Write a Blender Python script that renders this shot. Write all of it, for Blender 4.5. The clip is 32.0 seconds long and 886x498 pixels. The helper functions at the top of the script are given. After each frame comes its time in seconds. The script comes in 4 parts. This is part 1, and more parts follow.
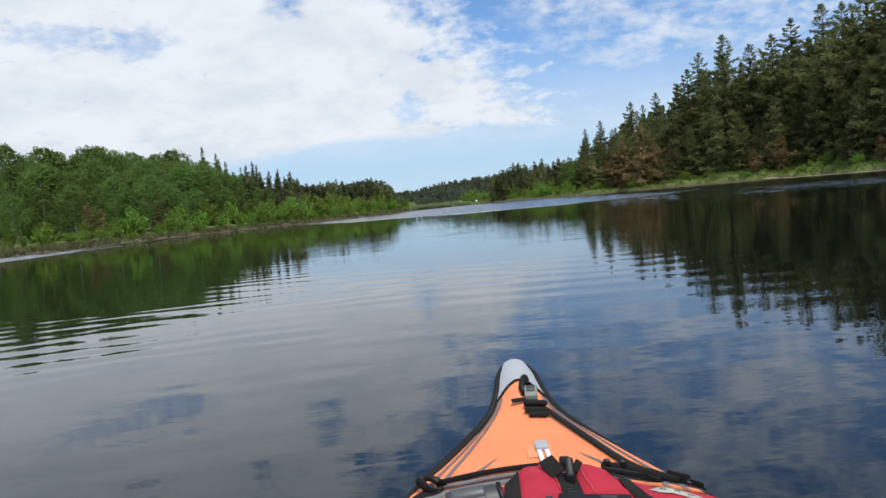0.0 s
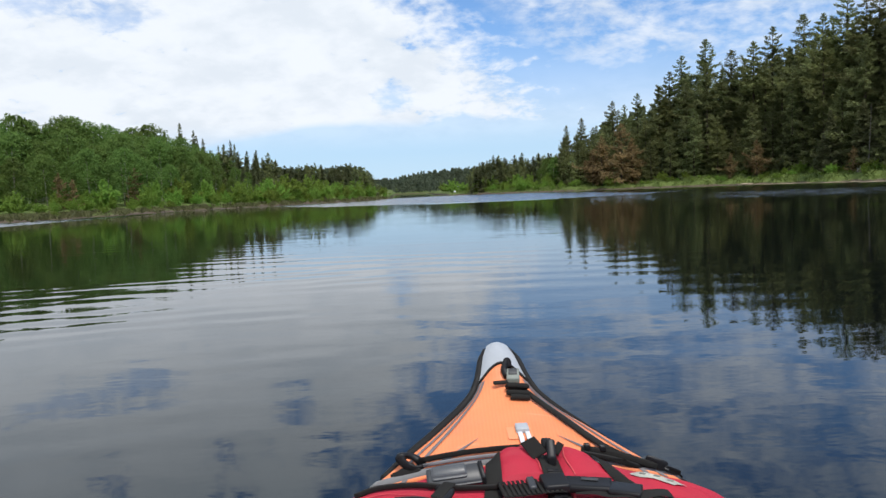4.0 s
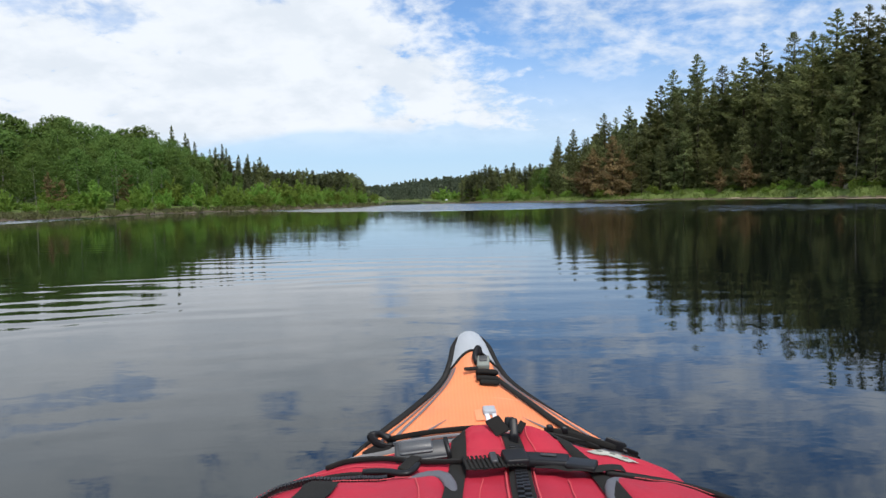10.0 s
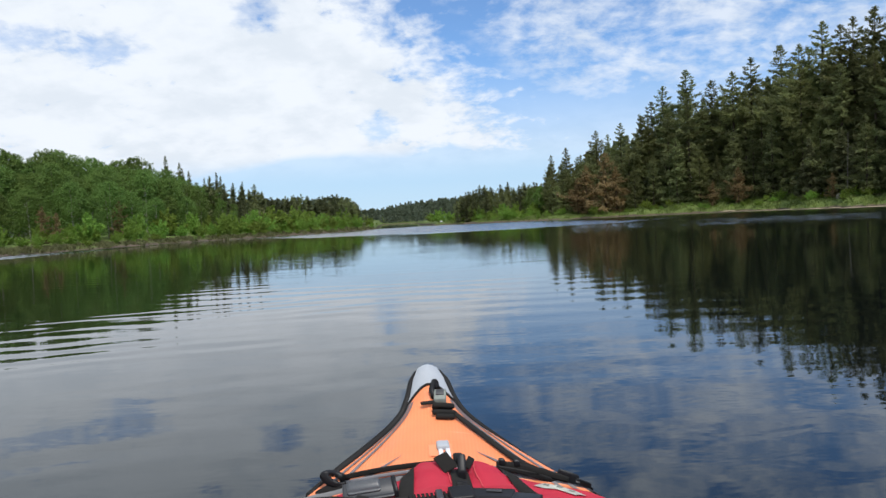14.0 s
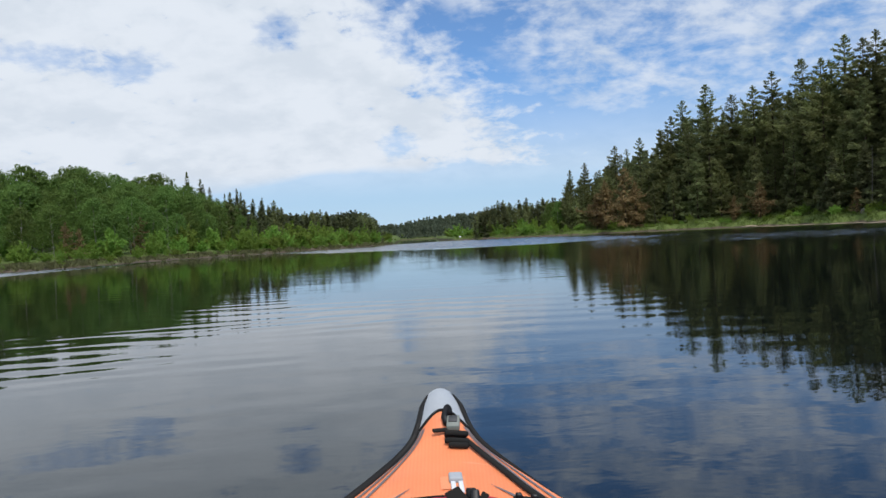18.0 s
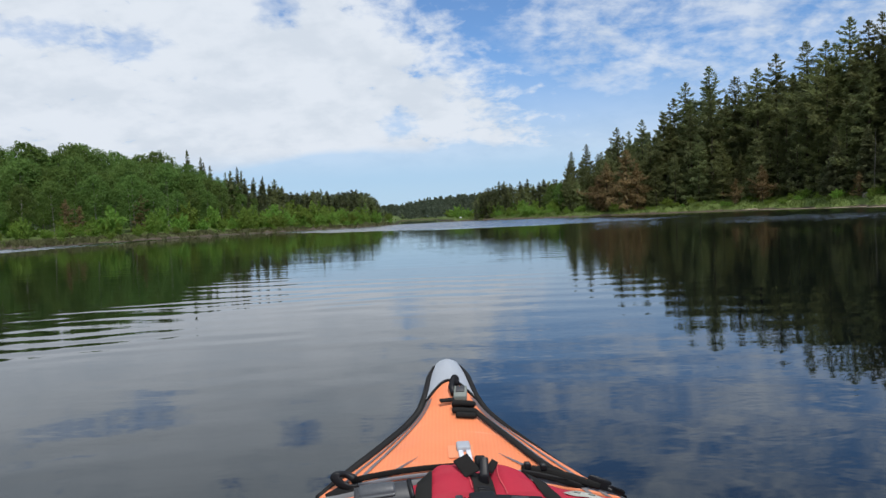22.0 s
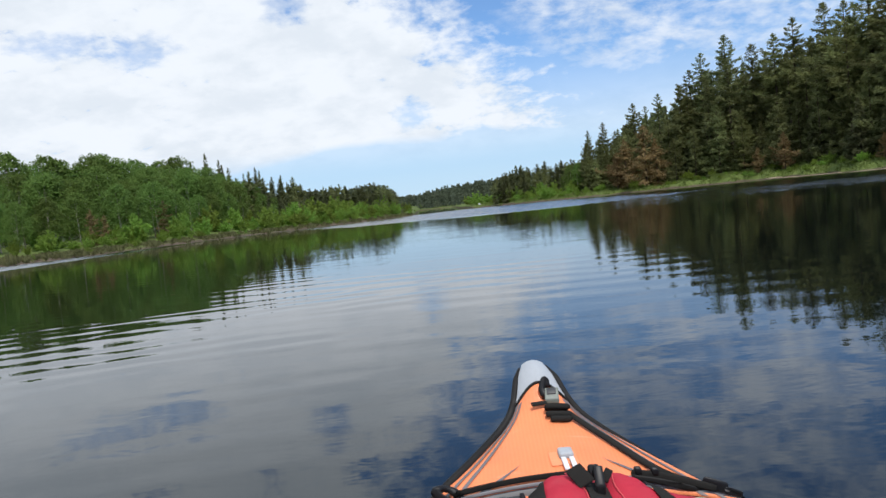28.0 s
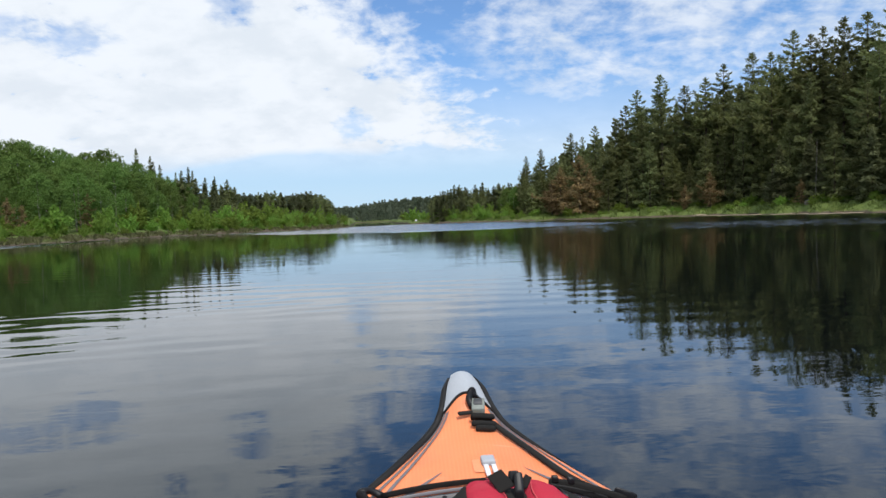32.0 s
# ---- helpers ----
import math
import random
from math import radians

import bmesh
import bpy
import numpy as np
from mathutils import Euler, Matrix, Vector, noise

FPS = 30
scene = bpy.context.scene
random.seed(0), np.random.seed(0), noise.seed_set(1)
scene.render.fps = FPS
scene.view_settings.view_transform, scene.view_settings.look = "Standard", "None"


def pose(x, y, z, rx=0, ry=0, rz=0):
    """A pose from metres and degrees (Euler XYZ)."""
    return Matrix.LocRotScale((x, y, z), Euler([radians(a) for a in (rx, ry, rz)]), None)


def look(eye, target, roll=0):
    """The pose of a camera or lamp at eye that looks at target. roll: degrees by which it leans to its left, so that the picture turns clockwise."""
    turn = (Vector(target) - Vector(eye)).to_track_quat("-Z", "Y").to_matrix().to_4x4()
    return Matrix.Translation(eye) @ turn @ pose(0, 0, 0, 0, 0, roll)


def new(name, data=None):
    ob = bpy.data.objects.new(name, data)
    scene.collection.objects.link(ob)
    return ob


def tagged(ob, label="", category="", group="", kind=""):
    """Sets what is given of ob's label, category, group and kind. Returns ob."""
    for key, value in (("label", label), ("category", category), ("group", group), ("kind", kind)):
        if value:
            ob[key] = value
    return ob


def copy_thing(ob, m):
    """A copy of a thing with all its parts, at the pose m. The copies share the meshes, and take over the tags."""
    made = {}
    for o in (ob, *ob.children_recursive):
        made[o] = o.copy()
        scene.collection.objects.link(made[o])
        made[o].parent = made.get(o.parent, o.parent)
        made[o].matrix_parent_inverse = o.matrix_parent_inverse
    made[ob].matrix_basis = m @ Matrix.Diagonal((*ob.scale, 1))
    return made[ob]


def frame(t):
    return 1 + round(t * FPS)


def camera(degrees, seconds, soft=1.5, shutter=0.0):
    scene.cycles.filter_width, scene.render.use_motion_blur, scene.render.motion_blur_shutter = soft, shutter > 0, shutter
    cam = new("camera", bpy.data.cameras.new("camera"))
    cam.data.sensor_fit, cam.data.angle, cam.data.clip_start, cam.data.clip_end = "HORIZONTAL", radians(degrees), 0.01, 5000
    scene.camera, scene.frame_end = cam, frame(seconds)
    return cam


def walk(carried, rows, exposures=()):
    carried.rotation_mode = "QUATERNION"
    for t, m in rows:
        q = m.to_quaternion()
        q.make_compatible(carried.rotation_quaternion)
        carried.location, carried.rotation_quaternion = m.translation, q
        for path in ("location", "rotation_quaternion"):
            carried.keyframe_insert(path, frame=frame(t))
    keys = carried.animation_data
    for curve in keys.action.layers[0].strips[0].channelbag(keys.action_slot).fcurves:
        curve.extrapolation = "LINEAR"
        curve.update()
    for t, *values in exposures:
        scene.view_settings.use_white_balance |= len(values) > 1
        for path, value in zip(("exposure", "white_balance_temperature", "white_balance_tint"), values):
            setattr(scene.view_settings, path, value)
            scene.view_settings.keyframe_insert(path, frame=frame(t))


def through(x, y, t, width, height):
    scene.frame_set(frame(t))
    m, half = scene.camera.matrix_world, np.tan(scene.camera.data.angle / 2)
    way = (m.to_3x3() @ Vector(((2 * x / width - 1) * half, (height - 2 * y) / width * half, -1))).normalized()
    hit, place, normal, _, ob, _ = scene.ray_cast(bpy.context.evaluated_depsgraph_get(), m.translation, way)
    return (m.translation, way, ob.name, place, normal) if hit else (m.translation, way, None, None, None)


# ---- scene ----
cam = camera(64.68, 32.0, soft=1.5)
# seconds, x, y, z, yaw, pitch, roll
ROWS = [
    (0.0, 0.065, 0.001, 0.815, 1.46, -3.82, 5.24),
    (0.5, 0.103, 0.030, 0.800, -1.29, -3.22, 2.98),
    (1.0, 0.125, -0.013, 0.789, -2.35, -3.79, 1.71),
    (1.5, 0.181, -0.024, 0.795, -1.08, -5.00, 2.75),
    (2.0, 0.187, -0.007, 0.785, -0.77, -4.81, 1.86),
    (2.5, 0.149, -0.023, 0.780, -0.41, -5.34, 2.92),
    (4.5, 0.008, 0.014, 0.791, -0.10, -3.96, 2.02),
    (5.0, -0.003, 0.000, 0.768, 0.09, -3.17, 1.50),
    (5.5, -0.004, -0.002, 0.754, -0.11, -3.82, 0.76),
    (6.0, -0.022, -0.017, 0.756, -0.07, -4.35, 0.60),
    (6.5, -0.022, -0.024, 0.757, 0.06, -4.50, 1.03),
    (7.0, -0.012, -0.027, 0.748, 0.35, -4.50, 1.90),
    (7.5, -0.007, -0.005, 0.751, 0.83, -4.02, 0.35),
    (8.0, 0.016, -0.028, 0.747, 0.78, -3.83, 0.78),
    (8.5, 0.028, -0.059, 0.737, 0.09, -3.94, 1.08),
    (9.0, 0.039, -0.065, 0.739, -0.69, -4.18, 0.79),
    (9.5, 0.048, -0.072, 0.738, -1.08, -4.66, 2.22),
    (10.0, 0.069, -0.078, 0.747, -1.00, -4.10, 1.18),
    (10.5, 0.104, -0.059, 0.732, -0.85, -4.14, 0.66),
    (11.0, 0.138, -0.015, 0.771, -2.03, -4.10, -0.69),
    (11.5, 0.160, -0.030, 0.759, -2.66, -3.21, -0.21),
    (12.0, 0.177, -0.064, 0.763, -2.78, -3.48, 0.59),
    (12.5, 0.205, -0.023, 0.784, -1.25, -3.40, 1.53),
    (13.0, 0.246, 0.016, 0.779, -0.89, -1.76, 0.95),
    (13.5, 0.232, -0.006, 0.767, -0.59, -1.69, 0.95),
    (14.0, 0.193, -0.097, 0.781, -1.33, -2.37, 2.92),
    (14.5, 0.084, -0.033, 0.774, -2.21, -3.67, 3.61),
    (16.5, 0.009, 0.023, 0.782, -2.27, -0.93, 9.64),
    (17.0, 0.072, -0.017, 0.787, -0.99, 0.34, 3.99),
    (17.5, 0.153, -0.001, 0.784, -0.94, -0.59, 3.68),
    (18.0, 0.209, 0.019, 0.779, 0.18, -1.04, 2.96),
    (18.5, 0.212, 0.027, 0.759, 1.23, -1.77, 2.22),
    (19.0, 0.175, -0.013, 0.757, 1.85, -2.78, 4.18),
    (19.5, 0.074, 0.018, 0.760, 1.50, -3.52, 3.86),
    (20.0, 0.016, 0.039, 0.773, 1.97, -4.03, 6.11),
    (20.5, 0.045, 0.032, 0.800, 2.22, -2.74, 7.50),
    (21.0, 0.100, 0.020, 0.760, 1.01, -2.97, 3.44),
    (21.5, 0.156, 0.039, 0.780, -0.31, -2.38, 1.88),
    (22.0, 0.186, 0.035, 0.750, 0.22, -2.60, 2.45),
    (22.5, 0.137, 0.030, 0.749, 0.92, -4.28, 2.18),
    (23.0, 0.062, 0.025, 0.747, 1.28, -5.09, 3.71),
    (23.5, 0.025, 0.044, 0.753, 1.29, -6.22, 4.69),
    (24.0, 0.047, 0.097, 0.815, 0.99, -5.22, 5.38),
    (24.5, 0.119, -0.007, 0.814, -1.70, -3.84, 3.61),
    (25.0, 0.143, 0.062, 0.782, -1.99, -3.61, 2.36),
    (25.5, 0.192, 0.063, 0.780, -0.71, -4.65, 0.90),
    (27.5, -0.000, 0.077, 0.765, 1.38, -4.54, 4.74),
    (28.0, 0.035, 0.112, 0.787, 1.70, -3.48, 5.92),
    (28.5, 0.081, 0.047, 0.771, 0.03, -2.38, 0.41),
    (29.0, 0.138, 0.037, 0.763, -1.20, -3.02, 1.00),
    (29.5, 0.191, 0.042, 0.746, -0.68, -3.87, 1.23),
    (30.0, 0.130, 0.042, 0.750, -0.66, -4.97, 2.62),
    (30.5, 0.058, 0.053, 0.752, -0.10, -5.68, 4.18),
    (31.0, -0.030, 0.058, 0.768, 0.53, -3.87, 2.77),
    (31.5, -0.048, 0.067, 0.775, 1.47, -3.08, 4.35),
    (32.0, 0.021, 0.053, 0.779, -3.51, -2.52, 1.92),
]
walk(cam, [(t, pose(x, y, z, 90 + pitch, roll, yaw)) for t, x, y, z, yaw, pitch, roll in ROWS],
     [(0.0, -0.16, 6430, 10), (2.5, -0.08, 6430, 10), (6.0, -0.02, 6430, 10), (9.0, -0.04, 6430, 10), (13.0, -0.04, 6430, 10), (17.0, -0.20, 6280, 10), (18.0, -0.26, 6280, 10), (20.0, -0.28, 6280, 10), (23.0, -0.28, 6280, 10), (24.0, -0.13, 6430, 10), (25.0, -0.05, 6430, 10), (28.0, -0.06, 6430, 10), (32.0, -0.06, 6430, 10)])

# ---- world, sun, exposure ----
SUN_AZ, SUN_EL = 160.0, 57.0          # degrees to the right of straight ahead, degrees up
scene.view_settings.exposure = 0.0


class Tree:
    """A small helper to write node graphs."""

    def __init__(self, tree):
        self.t = tree

    def n(self, kind, **props):
        node = self.t.nodes.new(kind)
        ins = props.pop("ins", {})
        for k, v in props.items():
            setattr(node, k, v)
        for k, v in ins.items():
            if isinstance(v, bpy.types.NodeSocket):
                self.t.links.new(v, node.inputs[k])
            else:
                node.inputs[k].default_value = v
        return node

    def math(self, op, a, b=0.0, c=0.0, clamp=False):
        return self.n("ShaderNodeMath", operation=op, use_clamp=clamp, ins={0: a, 1: b, 2: c}).outputs[0]

    def step(self, x, lo, hi, out0=0.0, out1=1.0):
        return self.n("ShaderNodeMapRange", interpolation_type="SMOOTHSTEP", ins={0: x, 1: lo, 2: hi, 3: out0, 4: out1}).outputs[0]

    def noise(self, vec, scale, detail=4.0, rough=0.5, dist=0.0):
        return self.n("ShaderNodeTexNoise", ins={"Vector": vec, "Scale": scale, "Detail": detail, "Roughness": rough, "Distortion": dist}).outputs["Fac"]

    def scaled(self, vec, sx, sy, sz, rot=(0, 0, 0), loc=(0, 0, 0)):
        return self.n("ShaderNodeMapping", ins={"Vector": vec, "Scale": (sx, sy, sz), "Rotation": rot, "Location": loc}).outputs[0]

    def ramp(self, fac, *stops):
        node = self.n("ShaderNodeValToRGB", ins={0: fac})
        e = node.color_ramp.elements
        e[1].position, e[1].color = stops[-1][0], (*stops[-1][1], 1)
        e[0].position, e[0].color = stops[0][0], (*stops[0][1], 1)
        for p, c in stops[1:-1]:
            e.new(p).color = (*c, 1)
        return node.outputs[0]

    def mix(self, fac, a, b, blend="MIX"):
        node = self.n("ShaderNodeMix", data_type="RGBA", blend_type=blend, ins={0: fac})
        for k, v in ((6, a), (7, b)):
            if isinstance(v, bpy.types.NodeSocket):
                self.t.links.new(v, node.inputs[k])
            else:
                node.inputs[k].default_value = (*v, 1)
        return node.outputs[2]


world = bpy.data.worlds.new("sky")
scene.world = world
world.use_nodes = True
world.node_tree.nodes.clear()
w = Tree(world.node_tree)
d = w.n("ShaderNodeTexCoord").outputs["Generated"]
sep = w.n("ShaderNodeSeparateXYZ", ins={0: d})
dx, dy, dz = sep.outputs
sky = w.n("ShaderNodeTexSky", sky_type="NISHITA", sun_disc=False, sun_elevation=radians(SUN_EL), sun_rotation=radians(SUN_AZ), air_density=0.9, dust_density=0.0, ozone_density=2.0)
az = w.math("MULTIPLY", w.math("ARCTAN2", dx, dy), 57.2958)
el = w.math("MULTIPLY", w.math("ARCSINE", dz), 57.2958)
# the cloud sheet, seen in perspective
zz = w.math("ADD", w.math("MAXIMUM", dz, 0.0), 0.35)
sheet = w.n("ShaderNodeCombineXYZ", ins={0: w.math("DIVIDE", dx, zz), 1: w.math("DIVIDE", dy, zz)}).outputs[0]
puffs = w.noise(sheet, 11.0, 6.0, 0.58, 0.3)
small = w.noise(sheet, 30.0, 4.0, 0.55, 0.2)
broad = w.noise(sheet, 2.2, 3.0, 0.5)
streaks = w.noise(w.scaled(sheet, 4.5, 6.5, 1, (0, 0, radians(24))), 1.0, 7.0, 0.64, 0.5)
lumps = w.math("ADD", w.math("MULTIPLY", puffs, 0.7), w.math("MULTIPLY", small, 0.3))
# the big white bank: above and left of a slanting edge
edge = w.math("SUBTRACT", w.math("SUBTRACT", 14.0, w.math("MULTIPLY", az, 0.96)), el)
bank = w.step(w.math("ADD", edge, w.math("MULTIPLY", w.math("SUBTRACT", lumps, 0.5), 24.0)), -5.0, 4.5)
floor_el = w.math("ADD", w.step(az, -26.0, -8.0, 3.2, 5.3), w.math("MULTIPLY", w.math("SUBTRACT", broad, 0.5), 3.0))
bank = w.math("MULTIPLY", bank, w.step(w.math("SUBTRACT", el, floor_el), -1.0, 0.8))
gate = w.step(w.noise(sheet, 3.6, 2.0), 0.42, 0.62)
open_ = w.math("ADD", w.step(el, 12.0, 26.0, -0.13, 0.07), w.math("MULTIPLY", gate, 0.09))
holes = w.step(w.math("SUBTRACT", lumps, open_), 0.27, 0.46)
bank = w.math("MULTIPLY", bank, holes)
# a few ragged blue gaps in the bank
ragged = w.math("MULTIPLY", w.math("SUBTRACT", w.math("ADD", w.math("MULTIPLY", puffs, 0.45), w.math("MULTIPLY", small, 0.55)), 0.5), 8.0)
for az0, el0, raz, rel in ((-3.3, 7.7, 1.3, 1.0), (-24.0, 13.6, 2.4, 1.0), (-28.5, 14.0, 3.0, 0.8), (-12.5, 16.5, 1.6, 1.2), (1.6, 5.6, 1.8, 0.6)):
    away_ = w.math("ADD", w.math("POWER", w.math("DIVIDE", w.math("SUBTRACT", az, az0), raz), 2.0), w.math("POWER", w.math("DIVIDE", w.math("SUBTRACT", el, el0), rel), 2.0))
    bank = w.math("MULTIPLY", bank, w.step(w.math("ADD", away_, ragged), -0.8, 2.4, 0.50, 1.0))
# thin streaked cloud to the right of the edge
wisp = w.step(w.math("ADD", w.math("MULTIPLY", streaks, 0.5), w.math("MULTIPLY", lumps, 0.5)), 0.37, 0.62)
wisp = w.math("MULTIPLY", wisp, w.step(edge, -2.0, -8.0))
wisp = w.math("MULTIPLY", wisp, w.step(el, 5.5, 12.0, 0.12, 0.80))
veil = w.step(el, 0.0, 14.0, 0.80, 0.06)
cover = w.math("MAXIMUM", w.math("MAXIMUM", bank, wisp), veil, clamp=True)
tone = w.mix(w.step(w.math("ADD", w.math("MULTIPLY", w.noise(sheet, 4.5, 4.0), 0.6), w.math("MULTIPLY", lumps, 0.4)), 0.38, 0.58), (0.81, 0.875, 0.95), (0.935, 0.985, 1.045))
tone = w.mix(w.step(el, 19.0, 34.0), tone, w.mix(1.0, tone, (1.28, 1.32, 1.34), "MULTIPLY"))
tone = w.mix(w.step(el, 3.0, 6.0), (0.57, 0.76, 0.97), tone)
clear = w.n("ShaderNodeVectorMath", operation="SCALE", ins={0: sky.outputs[0], 3: 0.128}).outputs[0]
clear = w.mix(1.0, clear, w.mix(w.step(el, 2.0, 14.0), (0.60, 0.79, 0.99), (0.70, 1.0, 1.26)), "MULTIPLY")
col = w.mix(cover, clear, tone)
bg = w.n("ShaderNodeBackground", ins={0: col, 1: 1.0})
w.n("ShaderNodeOutputWorld", ins={0: bg.outputs[0]})

sun = new("sun", bpy.data.lights.new("sun", "SUN"))
sun.data.energy, sun.data.angle, sun.data.color = 3.4, radians(8), (1.0, 0.95, 0.88)
sa, se = radians(SUN_AZ), radians(SUN_EL)
sun.matrix_world = look(Vector((math.sin(sa) * math.cos(se), math.cos(sa) * math.cos(se), math.sin(se))) * 50, (0, 0, 0))
tagged(sun, kind="structure")


# ---- materials ----
def material(name):
    m = bpy.data.materials.new(name)
    m.use_nodes = True
    m.node_tree.nodes.clear()
    return m, Tree(m.node_tree)


def finish(g, shader):
    g.n("ShaderNodeOutputMaterial", ins={0: shader})


def plain(name, colour, rough=0.6, grain=60.0, amount=0.25, bump=0.2, metal=0.0, spec=0.4, stain=3.0, step=0.002):
    """A painted, woven or moulded surface with grain and larger stains."""
    m, g = material(name)
    p = g.n("ShaderNodeTexCoord").outputs["Object"]
    fine, wide = g.noise(p, grain, 5.0, 0.6), g.noise(p, stain, 4.0, 0.55)
    k = g.math("ADD", g.math("MULTIPLY", fine, 0.5), g.math("MULTIPLY", wide, 0.5))
    c = g.ramp(k, (0.3, [v * (1 - amount) for v in colour]), (0.7, [min(1, v * (1 + amount * 0.6)) for v in colour]))
    b = g.n("ShaderNodeBump", ins={"Strength": bump, "Distance": step, "Height": fine})
    s = g.n("ShaderNodeBsdfPrincipled", ins={"Base Color": c, "Roughness": g.step(wide, 0.3, 0.7, rough - 0.07, rough + 0.07), "Metallic": metal, "Specular IOR Level": spec, "Normal": b.outputs[0]})
    finish(g, s.outputs[0])
    return m


def foliage(name, dark, light, hue=0.04, through=0.3):
    """Leaves or needles: each clump and each plant a little different."""
    m, g = material(name)
    geo = g.n("ShaderNodeNewGeometry")
    info = g.n("ShaderNodeObjectInfo")
    p = g.n("ShaderNodeTexCoord").outputs["Object"]
    k = g.math("ADD", g.math("MULTIPLY", geo.outputs["Random Per Island"], 0.22), g.math("MULTIPLY", g.noise(p, 0.9, 4.0, 0.6), 0.78))
    c = g.ramp(k, (0.15, dark), (0.85, light))
    h = g.n("ShaderNodeHueSaturation", ins={"Hue": g.math("ADD", 0.5 - hue / 2, g.math("MULTIPLY", info.outputs["Random"], hue)),
                                            "Value": g.math("ADD", 0.75, g.math("MULTIPLY", info.outputs["Random"], 0.50)), "Color": c})
    a = g.n("ShaderNodeBsdfPrincipled", ins={"Base Color": h.outputs[0], "Roughness": 0.65, "Specular IOR Level": 0.15})
    b = g.n("ShaderNodeBsdfTranslucent", ins={"Color": h.outputs[0]})
    finish(g, g.n("ShaderNodeMixShader", ins={0: through, 1: a.outputs[0], 2: b.outputs[0]}).outputs[0])
    return m


def water():
    m, g = material("river_water")
    p = g.n("ShaderNodeTexCoord").outputs["Object"]
    small = g.noise(g.scaled(p, 1.0, 1.8, 1), 3.2, 3.0, 0.5, 0.3)
    swell = g.noise(g.scaled(p, 0.30, 0.9, 1), 0.8, 2.0, 0.5)
    calm = g.step(g.noise(g.scaled(p, 0.05, 0.09, 1), 1.0, 2.0), 0.35, 0.65, 0.35, 1.0)
    rings = g.n("ShaderNodeTexWave", wave_type="BANDS", bands_direction="Y", ins={"Vector": g.scaled(p, 1, 1, 1, (0, 0, radians(4))), "Scale": 0.55, "Distortion": 5.0, "Detail": 2.0, "Detail Scale": 0.7}).outputs["Fac"]
    dist = g.n("ShaderNodeVectorMath", operation="LENGTH", ins={0: p}).outputs["Value"]
    # breeze-ruffled patches far out
    xy = g.n("ShaderNodeSeparateXYZ", ins={0: p}).outputs
    side = g.math("ADD", 0.5, g.math("DIVIDE", g.math("MULTIPLY", g.math("ARCTAN2", xy[0], xy[1]), 57.2958), 90.0))
    near = g.math("MULTIPLY", g.ramp(side, (0.10, [0.31] * 3), (0.14, [0.345] * 3), (0.22, [0.43] * 3), (0.28, [0.56] * 3), (0.345, [0.62] * 3), (0.40, [0.48] * 3), (0.50, [0.43] * 3), (0.60, [0.43] * 3), (0.68, [0.47] * 3), (0.74, [0.64] * 3)), 100.0)
    span = g.math("MULTIPLY", g.ramp(side, (0.10, [0.14] * 3), (0.14, [0.12] * 3), (0.22, [0.09] * 3), (0.28, [0.03] * 3), (0.345, [0.02] * 3), (0.40, [0.24] * 3), (0.50, [0.62] * 3), (0.60, [0.50] * 3), (0.68, [0.10] * 3), (0.74, [0.02] * 3)), 100.0)
    wob = g.math("MULTIPLY", g.math("SUBTRACT", g.noise(g.scaled(p, 0.05, 0.25, 1), 1.0, 4.0, 0.6), 0.5), g.step(side, 0.30, 0.42, 3.0, 16.0))
    past = g.math("ADD", g.math("SUBTRACT", dist, near), wob)
    ruffle = g.math("MULTIPLY", g.step(past, 0.0, 2.5), g.step(g.math("SUBTRACT", past, span), 2.5, 0.0))
    gusts = g.math("MULTIPLY", g.step(side, 0.71, 0.76), g.math("MULTIPLY", g.step(dist, 28.0, 35.0), g.step(dist, 52.0, 43.0)))
    gusts = g.math("MULTIPLY", gusts, g.step(g.noise(g.scaled(p, 0.5, 1.3, 1), 1.0, 6.0, 0.8), 0.50, 0.60))
    ruffle = g.math("MAXIMUM", ruffle, gusts)
    # faint catspaws under one bank
    ripplets = g.math("MULTIPLY", g.math("MULTIPLY", g.step(side, 0.60, 0.66), g.step(dist, 20.0, 36.0)), g.step(g.noise(g.scaled(p, 0.06, 0.35, 1), 1.0, 3.0), 0.3, 0.6, 0.25, 0.50))
    hgt = g.math("ADD", g.math("MULTIPLY", g.math("MULTIPLY", small, 0.0024), calm), g.math("MULTIPLY", swell, 0.004))
    wake = g.math("MULTIPLY", g.step(dist, 30.0, 8.0), g.step(g.noise(g.scaled(p, 0.5, 1, 1), 0.22, 2.0), 0.40, 0.58))
    hgt = g.math("ADD", hgt, g.math("MULTIPLY", g.math("MULTIPLY", g.math("MULTIPLY", rings, wake), g.step(xy[0], 7.0, -3.0, 0.30, 1.2)), 0.0018))
    # low crossing wavelets close in on one side
    cross = g.n("ShaderNodeTexWave", wave_type="BANDS", bands_direction="Y", ins={"Vector": g.scaled(p, 1, 1, 1, (0, 0, radians(-14))), "Scale": 0.85, "Distortion": 6.0, "Detail": 2.0, "Detail Scale": 0.6}).outputs["Fac"]
    cross = g.math("MULTIPLY", cross, g.math("MULTIPLY", g.step(xy[0], 0.3, -1.2), g.step(dist, 14.0, 5.0)))
    cross = g.math("MULTIPLY", cross, g.step(g.noise(g.scaled(p, 0.45, 0.8, 1), 0.7, 2.0), 0.38, 0.60))
    hgt = g.math("ADD", hgt, g.math("MULTIPLY", cross, 0.0020))
    b = g.n("ShaderNodeBump", ins={"Strength": 1.0, "Distance": 1.0, "Height": hgt})
